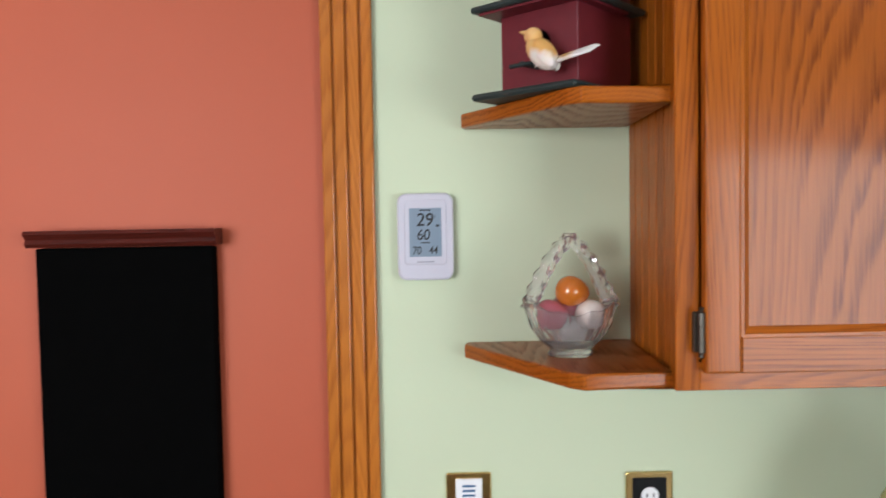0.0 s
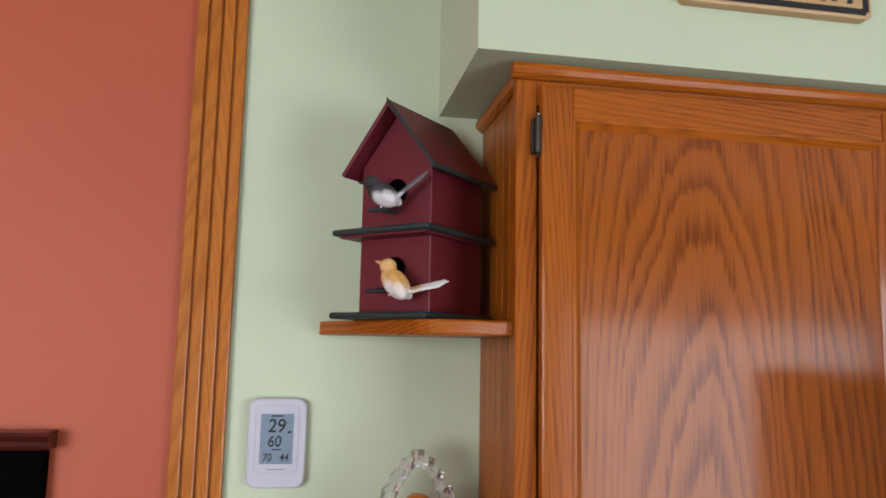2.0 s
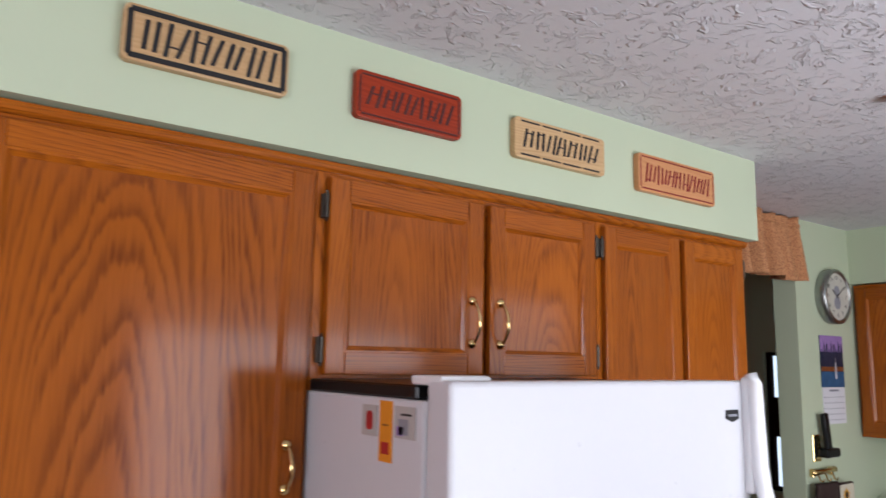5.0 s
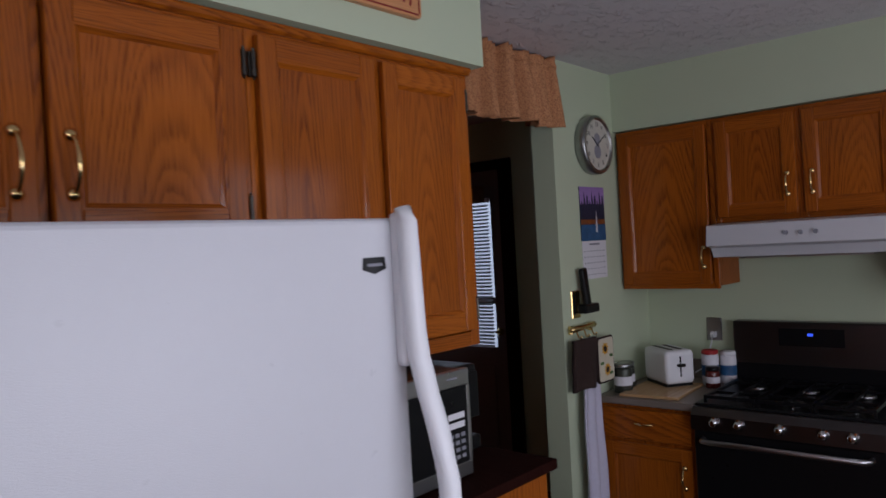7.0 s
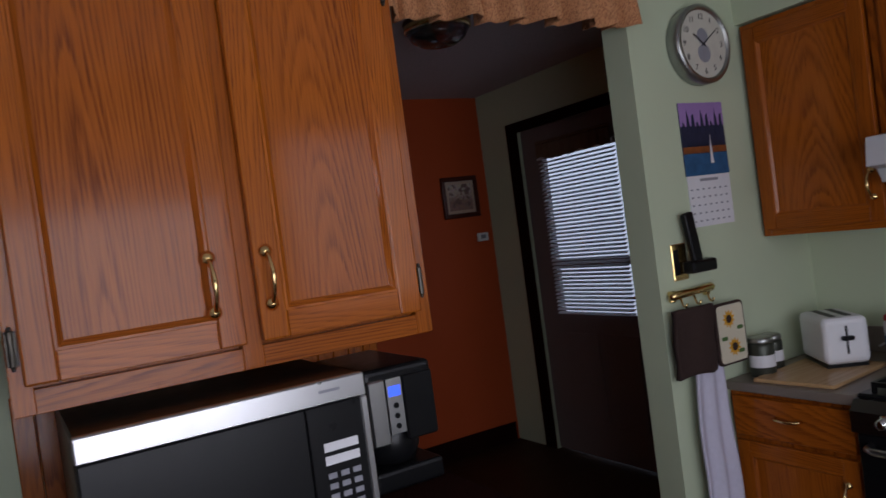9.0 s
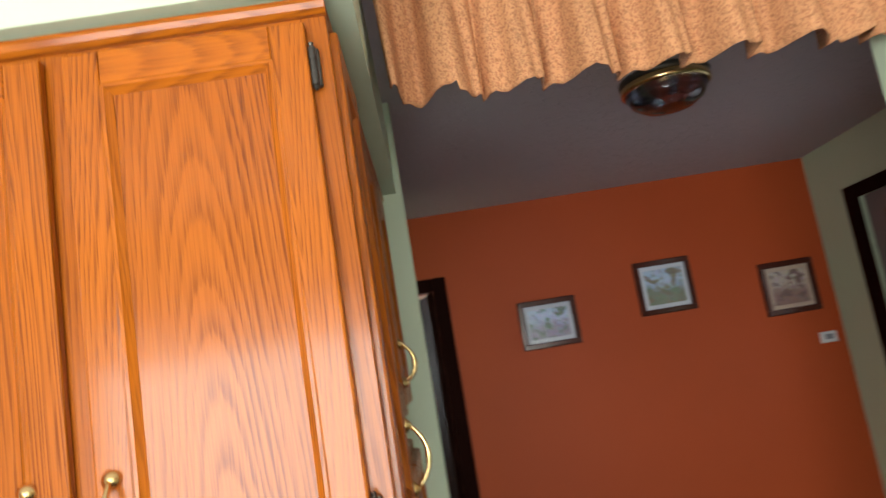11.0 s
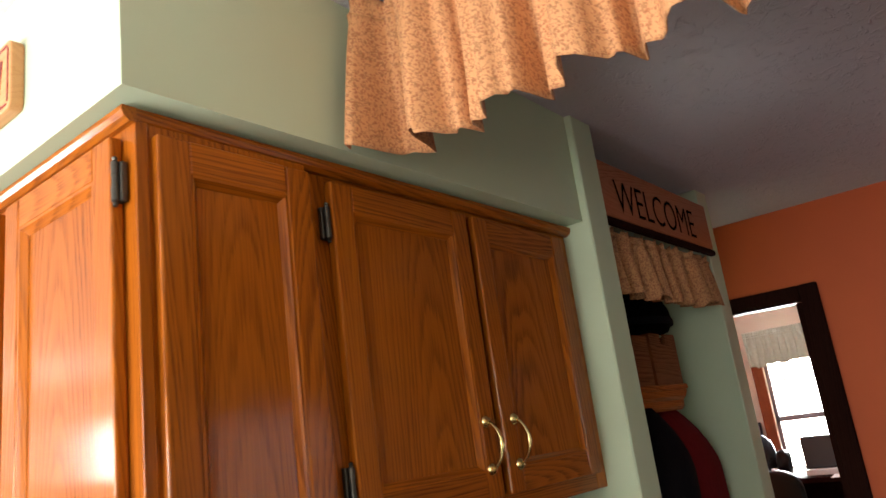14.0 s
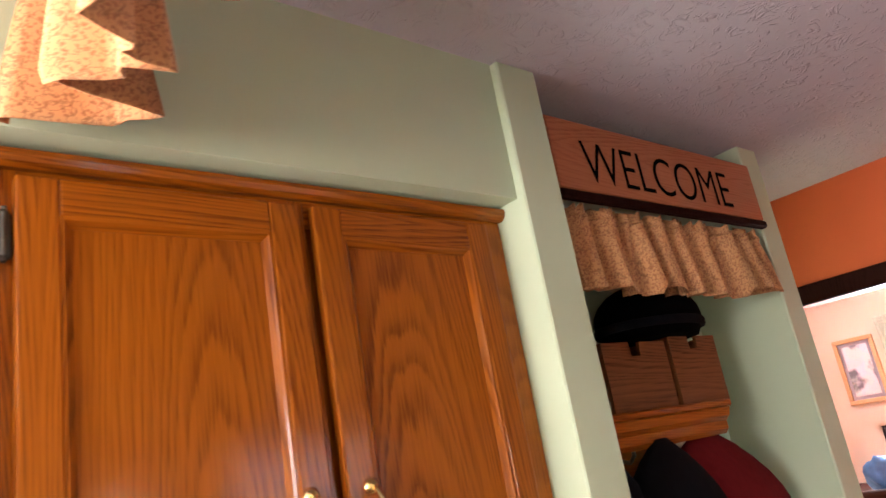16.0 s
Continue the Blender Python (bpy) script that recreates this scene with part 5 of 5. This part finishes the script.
pn = part("pane", boxes((1.705, 2.425, 0.043, 0.047, 0.85, 2.05)), PANE, wd)
pn.visible_shadow = False
single("backdrop_office", boxes((0.4, 3.8, 6.6, 6.62, 0.0, 3.2)), glow("bright_daylight", (0.95, 0.98, 1.0), 7.0), "bright pale outdoors seen through the office window", "backdrop", "structure")
ruffle("office_valance", 0, 0.95, 2.125, 1.86, 16, 0.012, 33, "gathered sage sheer valance over the office window", SHEER, pose(1.60, 5.44, 0), 0.02)
picture(1.285, 1.545, 1.605, 2.035, 5.5, 0.028, "pale wood framed animal print in a white mat", painting("pale_print", (0.74, 0.74, 0.74), (0.72, 0.71, 0.70), (0.20, 0.19, 0.21), 7), MAPLE)
picture(1.425, 1.575, 1.315, 1.455, 5.5, 0.014, "small black framed print on the office wall", painting("small_print", (0.58, 0.54, 0.48), (0.54, 0.5, 0.44), (0.10, 0.10, 0.10), 16), BLACK)
dk = thing("desk", pose(0, 0, F), "dark wooden desk strewn with office things", "desk")
part("desktop", boxes((1.10, 2.50, 4.55, 5.43, 1.17, 1.205), bevel=0.005), DARKWOOD, dk)
for x in (1.13, 2.42):
    part("side_panel", boxes((x, x + 0.04, 4.60, 5.40, 0, 1.1695)), DARKWOOD, dk)
part("back_panel", boxes((1.1705, 2.4195, 5.36, 5.38, 0.3, 1.1695)), DARKWOOD, dk)
DT = F + 1.2055
pr = thing("printer", pose(2.02, 4.70, DT), "dark grey office printer with a pale tray", "printer")
part("body", boxes((0.0, 0.36, 0.0, 0.36, 0.035, 0.235), bevel=0.012, seg=2), plain("dark_grey_plastic", (0.035, 0.036, 0.042), 0.45), pr)
part("tray", boxes((0.01, 0.35, -0.05, 0.35, 0.0, 0.034), bevel=0.004), WHITEP, pr, "pale paper tray")
for k, (x, y, s, m, lab) in enumerate(((1.62, 4.80, (0.10, 0.08, 0.10), LAKE, "blue plastic bag on the office desk"), (1.77, 4.78, (0.07, 0.06, 0.13), BLACK, "black lumpy bag on the office desk"),
                                       (1.90, 4.72, (0.05, 0.05, 0.09), BLACK, "black pouch on the office desk"))):
    bm = bmesh.new()
    bmesh.ops.create_icosphere(bm, subdivisions=3, radius=1.0)
    for v in bm.verts:
        f = 1 + 0.35 * noise.noise(v.co * 1.7 + Vector((k * 7.0, 0, 0)))
        v.co = Vector((v.co.x * s[0] * f, v.co.y * s[1] * f, max(-0.8, v.co.z) * s[2] * f))
    lo = min(v.co.z for v in bm.verts)
    single("desk_bag", bm, m, lab, "bag", smooth=True, place=pose(x, y, DT - lo))
for x, y, m in ((1.80, 4.62, CARDRED), (1.86, 4.60, WHITEP), (1.74, 4.60, LILAC)):
    cu = thing("small_jar", pose(x, y, DT), "small coloured jar on the office desk", "jar", "jars on the desk")
    part("jar_body", lathe([(0.020, 0.0), (0.022, 0.004), (0.022, 0.045), (0.018, 0.05)], 18), m, cu, smooth=True)
    part("lid", lathe([(0.019, 0.05), (0.019, 0.062), (0.016, 0.064)], 18), WHITEP, cu)
for x, y, r in ((1.62, 4.62, 15), (1.50, 4.66, -10), (2.30, 4.60, 5)):
    single("paper_sheet", boxes((-0.105, 0.105, -0.14, 0.14, 0, 0.002)), PAPER, "white paper sheet lying on the office desk", "paper", place=pose(x, y, DT, 0, 0, r))
ch = thing("office_chair", pose(1.86, 4.20, F), "black office chair before the desk", "chair")
part("backrest", prism(rounded(0.50, 0.62, 0.12, z=0.98), 0.0, 0.06, 0.02), BLACK, ch)
part("seat", prism(rounded(0.50, 0.46, 0.08, z=0.26), 0.44, 0.52, 0.02, 'XY'), BLACK, ch)
part("column", lathe([(0.03, 0.08), (0.03, 0.44)], 16, (0, 0.26, 0)), STEEL, ch)
for k in range(5):
    a = radians(72 * k)
    part("foot", tube([(0, 0.26, 0.09), (0.28 * math.cos(a), 0.26 + 0.28 * math.sin(a), 0.03)], 0.022, 8), BLACK, ch)
part("back_bar", boxes((-0.03, 0.03, 0.06, 0.08, 0.45, 0.80)), BLACK, ch)

# ---- clock wall ----
CY = 0.44
ck = thing("wall_clock", pose(3.962, CY, 2.054), "round steel wall clock with a printed cream face", "clock")
part("rim", lathe([(0.142, 0.0), (0.146, 0.010), (0.146, 0.052), (0.138, 0.058), (0.128, 0.058), (0.124, 0.046)], 48, (0, 0, 0), 'Y'), TIN, ck, "brushed steel rim", True)
part("face", lathe([(0.126, 0.044), (0.126, 0.0478)], 48, (0, 0, 0), 'Y'), CLOCKFACE, ck, "printed cream clock face")
for k in range(12):
    a = radians(30 * k)
    letters(ck, "numeral", str(12 if k == 0 else k), 0.030, 0.100 * math.sin(a), -0.0484, 0.100 * math.cos(a), INK)
for a, ln, w in ((305, 0.062, 0.006), (55, 0.090, 0.004)):
    bm = boxes((-w / 2, w / 2, -0.0505, -0.0492, -0.012, ln))
    bmesh.ops.rotate(bm, verts=bm.verts, matrix=Matrix.Rotation(radians(a), 3, 'Y'))
    part("clock_hand", bm, INK, ck)
for r, z in ((0.03, 0.028), (0.034, -0.034)):
    part("dial_print", lathe([(r, 0.0479), (r, 0.0483)], 20, (0, 0, z), 'Y'), FAINT, ck)

ca = thing("calendar", pose(3.835, CY, 1.392), "wall calendar with a lilac and blue lake picture", "calendar")
part("picture_page", boxes((0.0, 0.242, -0.004, -0.0005, 0.188, 0.456)), NIGHT, ca)
part("picture_area", boxes((0.0, 0.242, -0.0050, -0.0041, 0.370, 0.456)), LILAC, ca)
part("picture_area", boxes((0.0, 0.242, -0.0050, -0.0041, 0.188, 0.268)), LAKE, ca)
part("picture_area", boxes((0.0, 0.242, -0.0050, -0.0041, 0.270, 0.294)), AMBER, ca)
for k in range(9):
    hx = 0.018 + 0.0255 * k
    part("tree_print", prism([(hx - 0.017, 0.294), (hx + 0.017, 0.294), (hx + 0.006, 0.375 + 0.02 * ((k * 7) % 3)), (hx - 0.004, 0.39 + 0.02 * ((k * 5) % 3))], -0.0058, -0.0051), NIGHT, ca)
part("fountain_print", prism([(0.142, 0.23), (0.160, 0.23), (0.152, 0.34)], -0.0064, -0.0059), PAPER, ca)
dpg = part("date_page", boxes((0.004, 0.238, -0.0048, -0.0005, 0.0, 0.187)), PAPER, ca, "pale date page")
part("title_bar", boxes((0.07, 0.17, -0.0054, -0.0047, 0.166, 0.176)), FAINT, dpg)
for i in range(5):
    for j in range(7):
        part("date_bar", boxes((0.014 + 0.0315 * j, 0.026 + 0.0315 * j, -0.0053, -0.0047, 0.018 + 0.029 * i, 0.024 + 0.029 * i)), FAINT, dpg)

ph = thing("wall_phone", pose(3.745, CY, 1.28), "black cordless handset on a brass wall plate", "telephone")
part("plate", boxes((-0.040, 0.036, -0.008, -0.0005, -0.065, 0.066), bevel=0.003), BRASS, ph, "polished brass plate")
hs = boxes((-0.024, 0.024, -0.028, 0.0, -0.02, 0.19), bevel=0.010, seg=3)
bmesh.ops.rotate(hs, verts=hs.verts, matrix=Matrix.Rotation(radians(-9), 3, 'Y'))
bmesh.ops.translate(hs, verts=hs.verts, vec=(0.055, -0.022, -0.015))
part("handset", hs, BLACK, ph, "black handset")
part("cradle", boxes((0.0, 0.135, -0.060, -0.008, -0.045, 0.0), bevel=0.010, seg=2), BLACK, ph)
part("dial_plate", boxes((-0.034, -0.010, -0.0095, -0.0075, -0.045, 0.045)), BLACK, ph)

hk = thing("key_rack", pose(3.765, CY, 1.165), "polished brass hook rack", "hook rack")
part("bar", tube([(-0.115, -0.022, 0), (-0.10, -0.026, 0.003), (0, -0.030, 0.006), (0.10, -0.026, 0.009), (0.115, -0.022, 0.009)], 0.016, 14, [0.6, 1, 0.8, 1, 0.6]), BRASS, hk, smooth=True)
for x in (-0.09, 0.09):
    part("bracket", boxes((x - 0.012, x + 0.012, -0.022, -0.0005, -0.02, 0.02), bevel=0.004), BRASS, hk)
for x in (-0.07, 0.0, 0.07):
    part("hook", tube([(x, -0.030, -0.008), (x, -0.040, -0.035), (x, -0.052, -0.04), (x, -0.058, -0.026)], 0.004, 8), BRASS, hk, smooth=True)


def cloth_slab(name, w, h, t, mat, place, label, category, seed, folds=3, top_narrow=0.0):
    """A hanging cloth with soft vertical folds, its top middle at the origin."""
    bm = bmesh.new()
    nx, nz = 24, 20
    grid = {}
    for side in (0, 1):
        for j in range(nz + 1):
            for i in range(nx + 1):
                u, v = i / nx - 0.5, j / nz
                ww = w * (1 - top_narrow * (1 - v) ** 2)
                y = -t * 0.5 * (1 if side else -1) - 0.012 * (0.3 + v) * math.sin(2 * math.pi * folds * u + seed + 0.6 * v)
                grid[side, i, j] = bm.verts.new((u * ww + 0.004 * math.sin(9 * v + seed), y, -h * v + 0.006 * math.cos(7 * u + seed) * v))
    for j in range(nz):
        for i in range(nx):
            bm.faces.new((grid[1, i, j], grid[1, i + 1, j], grid[1, i + 1, j + 1], grid[1, i, j + 1]))
            bm.faces.new((grid[0, i, j], grid[0, i, j + 1], grid[0, i + 1, j + 1], grid[0, i + 1, j]))
    for j in range(nz):
        for i in (0, nx):
            bm.faces.new((grid[0, i, j], grid[1, i, j], grid[1, i, j + 1], grid[0, i, j + 1]))
    for i in range(nx):
        for j in (0, nz):
            bm.faces.new((grid[0, i, j], grid[1, i, j], grid[1, i + 1, j], grid[0, i + 1, j]))
    bmesh.ops.recalc_face_normals(bm, faces=bm.faces)
    return single(name, bm, mat, label, category, smooth=True, place=place)


cloth_slab("oven_mitt", 0.195, 0.235, 0.02, MITT, pose(3.715, CY - 0.060, 1.122), "dark brown quilted oven mitt hanging from the rack", "oven mitt", 0.5, 1)
phd = thing("potholder", pose(3.895, CY - 0.062, 1.115, 0, 0, 0), "cream potholder with sunflowers and a dark rim", "potholder")
part("rim", prism(rounded(0.160, 0.225, 0.02, z=-0.115), -0.006, 0.006, 0.003), MITT, phd)
part("face", prism(rounded(0.142, 0.207, 0.016, z=-0.115), -0.0085, -0.0055), CREAMCLOTH, phd)
for x, z in ((-0.012, -0.062), (0.004, -0.165)):
    bm = bmesh.new()
    c0 = bm.verts.new((x, -0.0095, z))
    ring = [bm.verts.new((x + (0.036 if i % 2 else 0.022) * math.cos(math.pi * i / 11), -0.0095, z + (0.036 if i % 2 else 0.022) * math.sin(math.pi * i / 11))) for i in range(22)]
    for i in range(22):
        bm.faces.new((c0, ring[i], ring[(i + 1) % 22]))
    fl = part("sunflower", bm, SUNFLOWER, phd)
    part("seed_disc", lathe([(0.015, 0.0096), (0.015, 0.0104)], 16, (x, 0, z), 'Y'), MITT, fl)
for x, z in ((0.045, -0.10), (-0.045, -0.13), (0.04, -0.185)):
    part("leaf", prism(rounded(0.032, 0.014, 0.006, x=x, z=z), -0.0098, -0.0086), GREENLEAF, phd)
cloth_slab("kitchen_towel", 0.175, 0.62, 0.012, TOWEL, pose(3.765, CY - 0.050, 0.945), "pale lilac patterned kitchen towel hanging from the rack", "towel", 1.1, 2, 0.25)

# ---- stove wall ----
STOVE = pose(4.215, 0, 0, 0, 0, -90)
# local x runs south, local y runs east
k1 = cabinet("kitchen_wall_cabinet", STOVE, -0.432, 0.075, 1.315, 2.135, 0.31, "stained oak wall cabinet beside the range hood", [(-0.40, 0.05)])
door(k1, -0.415, 0.045, 1.34, 2.115, (0.012, 1.42, 1.52))
k2 = cabinet("kitchen_wall_cabinet", STOVE, 0.076, 0.86, 1.63, 2.135, 0.31, "short stained oak wall cabinet above the range hood", [(0.10, 0.44), (0.49, 0.83)])
door(k2, 0.092, 0.448, 1.655, 2.115, (0.412, 1.74, 1.84))
door(k2, 0.480, 0.845, 1.655, 2.115, (0.515, 1.74, 1.84))
k3 = cabinet("kitchen_wall_cabinet", STOVE, 0.861, 1.75, 1.315, 2.135, 0.31, "stained oak wall cabinet past the range hood", [(0.89, 1.29), (1.33, 1.72)])
door(k3, 0.885, 1.295, 1.34, 2.115, (1.26, 1.42, 1.52))
door(k3, 1.315, 1.735, 1.34, 2.115, (1.35, 1.42, 1.52))
hd = thing("range_hood", pose(4.215, 0, 1.63, 0, 0, -90), "white enamel range hood below the short cabinet", "range hood")
part("shell", prism([(-0.16, -0.012), (-0.005, -0.001), (0.30, -0.001), (0.30, -0.16), (-0.09, -0.16), (-0.115, -0.115), (-0.175, -0.105)], 0.092, 0.852, 0.003, 'YZ'), WHITE, hd)
part("light_strip", boxes((0.20, 0.75, -0.06, 0.20, -0.168, -0.1602)), STEEL, hd)
for x in (0.44, 0.50, 0.56):
    part("knob", lathe([(0.010, 0.0), (0.009, 0.012)], 14, (x, -0.168, -0.06), 'Y'), FAINT, hd)

ZC = 0.818
bc = thing("base_cabinet", pose(4.53, 0, F, 0, 0, -90), "stained oak base cabinet with a drawer", "cabinet")
part("body", boxes((-0.436, 0.045, -0.60, -0.004, 0.08, 0.862)), OAK_V, bc)
part("plinth", boxes((-0.436, 0.045, -0.54, -0.004, 0.0, 0.0795)), BLACK, bc)
dw = part("drawer", boxes((-0.42, 0.03, -0.622, -0.6005, 0.70, 0.845), bevel=0.004), OAK_H, bc, "stained oak drawer front")
part("handle", tube([(-0.245, -0.624, 0.785), (-0.235, -0.645, 0.782), (-0.195, -0.652, 0.780), (-0.155, -0.645, 0.782), (-0.145, -0.624, 0.785)], 0.005, 8), BRASS, dw, "brass drawer pull", True)
door(bc, -0.42, 0.03, 0.10, 0.68, (-0.01, 0.50, 0.60)).matrix_local = pose(0, -0.6205, 0)
wt = thing("worktop", pose(4.53, 0, ZC, 0, 0, -90), "mottled beige laminate worktop beside the stove", "worktop")
part("slab", boxes((-0.438, 0.046, -0.632, -0.002, -0.034, 0.0), bevel=0.006, seg=2), COUNTER, wt)
part("upstand", boxes((-0.438, 0.046, -0.020, -0.002, 0.0002, 0.10), bevel=0.003), COUNTER, wt)
cb = thing("cutting_board", pose(4.12, 0.18, ZC + 0.0004, 0, 0, 4), "pale wooden cutting board on the worktop", "cutting board")
part("board", boxes((-0.19, 0.19, -0.13, 0.16, 0.0, 0.014), bevel=0.004, seg=2), MAPLE, cb)
to = thing("toaster", pose(4.27, 0.23, ZC + 0.0146, 0, 0, -128), "white two-slot toaster on the worktop", "toaster")
part("body", boxes((-0.105, 0.135, -0.078, 0.078, 0.012, 0.180), bevel=0.022, seg=3), WHITEP, to, smooth=False)
for y in (-0.026, 0.026):
    part("slot", boxes((-0.08, 0.10, y - 0.012, y + 0.012, 0.1785, 0.1812)), INK, to)
part("lever", boxes((0.134, 0.155, -0.020, 0.020, 0.10, 0.115), bevel=0.003), BLACK, to)
part("lever_slot", boxes((0.1345, 0.1365, -0.004, 0.004, 0.05, 0.15)), INK, to)
part("foot", boxes((-0.09, 0.12, -0.07, 0.07, 0.0, 0.0125)), BLACK, to)


def jar(x, y, r, h, mat, lid, label, z=ZC):
    t = thing("canister", pose(x, y, z + 0.0004), label, "canister", "jars on the worktop")
    b = part("jar_body", lathe([(r * 0.94, 0.0), (r, 0.006), (r, h - 0.012), (r * 0.9, h)], 24), mat, t, smooth=True)
    part("lid", lathe([(r * 0.95, h), (r * 0.97, h + 0.004), (r * 0.97, h + 0.016), (r * 0.8, h + 0.020)], 24), lid, t, smooth=True)
    part("label_band", lathe([(r + 0.0006, h * 0.3), (r + 0.0006, h * 0.65)], 24), PAPER if mat is not PAPER else LAKE, t)
    return t


jar(4.02, 0.352, 0.045, 0.125, plain("dark_olive_tin", (0.06, 0.065, 0.05), 0.4, 0.5), TIN, "dark olive tin canister on the worktop")
jar(4.125, 0.385, 0.040, 0.115, plain("dark_olive_tin", (0.06, 0.065, 0.05), 0.4, 0.5), TIN, "dark olive tin canister on the worktop")
jar(4.38, 0.050, 0.042, 0.155, PAPER, CARDRED, "white plastic tub with a printed band")
jar(4.44, -0.020, 0.040, 0.145, PAPER, WHITEP, "white plastic tub with a red band")
jar(4.30, 0.010, 0.035, 0.085, plain("red_brown_glass", (0.10, 0.015, 0.012), 0.2), BLACK, "dark red spice jar on the worktop")
so2 = thing("wall_outlet", pose(4.53, 0.075, 1.08, 0, 0, -90), "steel outlet plate with a plugged-in cord", "outlet")
part("plate", boxes((-0.04, 0.04, -0.007, -0.0005, -0.06, 0.06), bevel=0.003), STEEL, so2)
part("plug", boxes((-0.014, 0.014, -0.035, -0.0072, -0.04, -0.01), bevel=0.003), WHITEP, so2)
part("cord", tube([(0, -0.035, -0.025), (0.0, -0.05, -0.06), (-0.02, -0.05, -0.13), (-0.05, -0.06, -0.20), (-0.09, -0.07, -0.226)], 0.004, 8), WHITEP, so2, smooth=True)

sv = thing("gas_stove", pose(4.53, 0, F, 0, 0, -90), "black and stainless steel gas stove with chrome knobs", "stove")
part("body", boxes((0.052, 0.812, -0.620, -0.010, 0.04, 0.830), bevel=0.004), BLACK, sv)
part("cooktop", boxes((0.050, 0.814, -0.6195, -0.010, 0.8302, 0.905), bevel=0.006), BLACK, sv, "black enamel cooktop")
bg = part("backguard", boxes((0.050, 0.814, -0.085, -0.010, 0.9052, 1.215), bevel=0.006), DARKSTEEL, sv, "dark stainless steel backguard")
part("display_panel", boxes((0.27, 0.56, -0.0885, -0.0845, 1.10, 1.185)), BLACK, bg)
part("lower_panel", boxes((0.054, 0.810, -0.0880, -0.0845, 0.9062, 1.008)), BLACK, bg)
part("display", boxes((0.40, 0.425, -0.0895, -0.0884, 1.15, 1.162)), BLUE_LIT, bg, "lit blue display")
cpn = part("control_panel", prism([(-0.640, 0.893), (-0.672, 0.862), (-0.672, 0.796), (-0.6205, 0.796), (-0.6205, 0.893)], 0.052, 0.812, plane='YZ'), DARKSTEEL, sv, "dark stainless steel knob panel")
for kx in (0.158, 0.263, 0.429, 0.594, 0.700):
    kb = part("knob", lathe([(0.024, 0.0), (0.024, 0.010), (0.018, 0.016), (0.016, 0.034), (0.010, 0.037)], 20, (kx, -0.668, 0.838), 'Y'), plain("chrome", (0.75, 0.75, 0.78), 0.12, 1.0, vary=0.05, grain=0), cpn, "chrome knob", True)
od2 = part("oven_door", boxes((0.056, 0.808, -0.655, -0.6205, 0.22, 0.790), bevel=0.006), BLACK, sv, "black glass oven door")
part("handle", tube([(0.10, -0.656, 0.755), (0.105, -0.690, 0.755), (0.13, -0.705, 0.755), (0.73, -0.705, 0.755), (0.755, -0.690, 0.755), (0.76, -0.656, 0.755)], 0.012, 12), STEEL, od2, "steel door bar", True)
for x in (0.20, 0.43, 0.66):
    for y in (-0.48, -0.22):
        part("burner", lathe([(0.045, 0.9052), (0.045, 0.916), (0.030, 0.922)], 20, (x, y, 0)), STEEL, sv, smooth=True)
    gr = part("grate", boxes((x - 0.112, x - 0.100, -0.60, -0.11, 0.925, 0.940), (x + 0.100, x + 0.112, -0.60, -0.11, 0.925, 0.940), (x - 0.10, x + 0.10, -0.60, -0.588, 0.925, 0.940), (x - 0.10, x + 0.10, -0.122, -0.11, 0.925, 0.940), (x - 0.006, x + 0.006, -0.588, -0.122, 0.925, 0.940), (x - 0.10, x + 0.10, -0.486, -0.474, 0.9255, 0.9395), (x - 0.10, x + 0.10, -0.226, -0.214, 0.9255, 0.9395),
                              (x - 0.112, x - 0.10, -0.60, -0.588, 0.905, 0.925), (x + 0.10, x + 0.112, -0.60, -0.588, 0.905, 0.925), (x - 0.112, x - 0.10, -0.122, -0.11, 0.905, 0.925), (x + 0.10, x + 0.112, -0.122, -0.11, 0.905, 0.925)), BLACK, sv, "black cast iron grate")

# ---- unseen window added for the sink-side fill, and the dining window, behind the way ----
def casement(name, x, half, z0, z1, label):
    kw = thing(name, pose(x, -2.56, 0), label, "window")
    kw["kind"] = "structure"
    for x0, x1 in ((-half, -half + 0.05), (-0.02, 0.02), (half - 0.05, half)):
        part("stile", boxes((x0, x1, -0.03, 0.03, z0, z1)), WHITEP, kw)
    for x0, x1 in ((-half + 0.05, -0.02), (0.02, half - 0.05)):
        for za, zb in ((z0, z0 + 0.05), (z1 - 0.05, z1)):
            part("rail", boxes((x0, x1, -0.028, 0.028, za, zb)), WHITEP, kw)
        pane = part("pane", boxes((x0, x1, -0.003, 0.003, z0 + 0.05, z1 - 0.05)), PANE, kw)
        pane.visible_shadow = False


casement("window_sink_fill", 3.55, 0.55, 1.12, 2.18, "unseen white window with clear glass, added round the sink-side fill light")
casement("window_dining", -1.90, 0.75, 0.86, 2.10, "white dining window with clear glass")

# ---- patio door behind the way ----
pd = thing("patio_door", pose(1.85, -2.56, F), "white sliding patio door with clear glass", "door")
pd["kind"] = "structure"
for x0, x1 in ((-0.95, -0.89), (-0.03, 0.03), (0.89, 0.95)):
    part("stile", boxes((x0, x1, -0.03, 0.03, 0, 2.18)), WHITEP, pd)
for z0, z1 in ((0.0, 0.08), (2.12, 2.18)):
    for x0, x1 in ((-0.89, -0.03), (0.03, 0.89)):
        part("rail", boxes((x0, x1, -0.028, 0.028, z0, z1)), WHITEP, pd)
for x0, x1 in ((-0.89, -0.03), (0.03, 0.89)):
    pn = part("pane", boxes((x0, x1, -0.003, 0.003, 0.08, 2.12)), PANE, pd)
    pn.visible_shadow = False
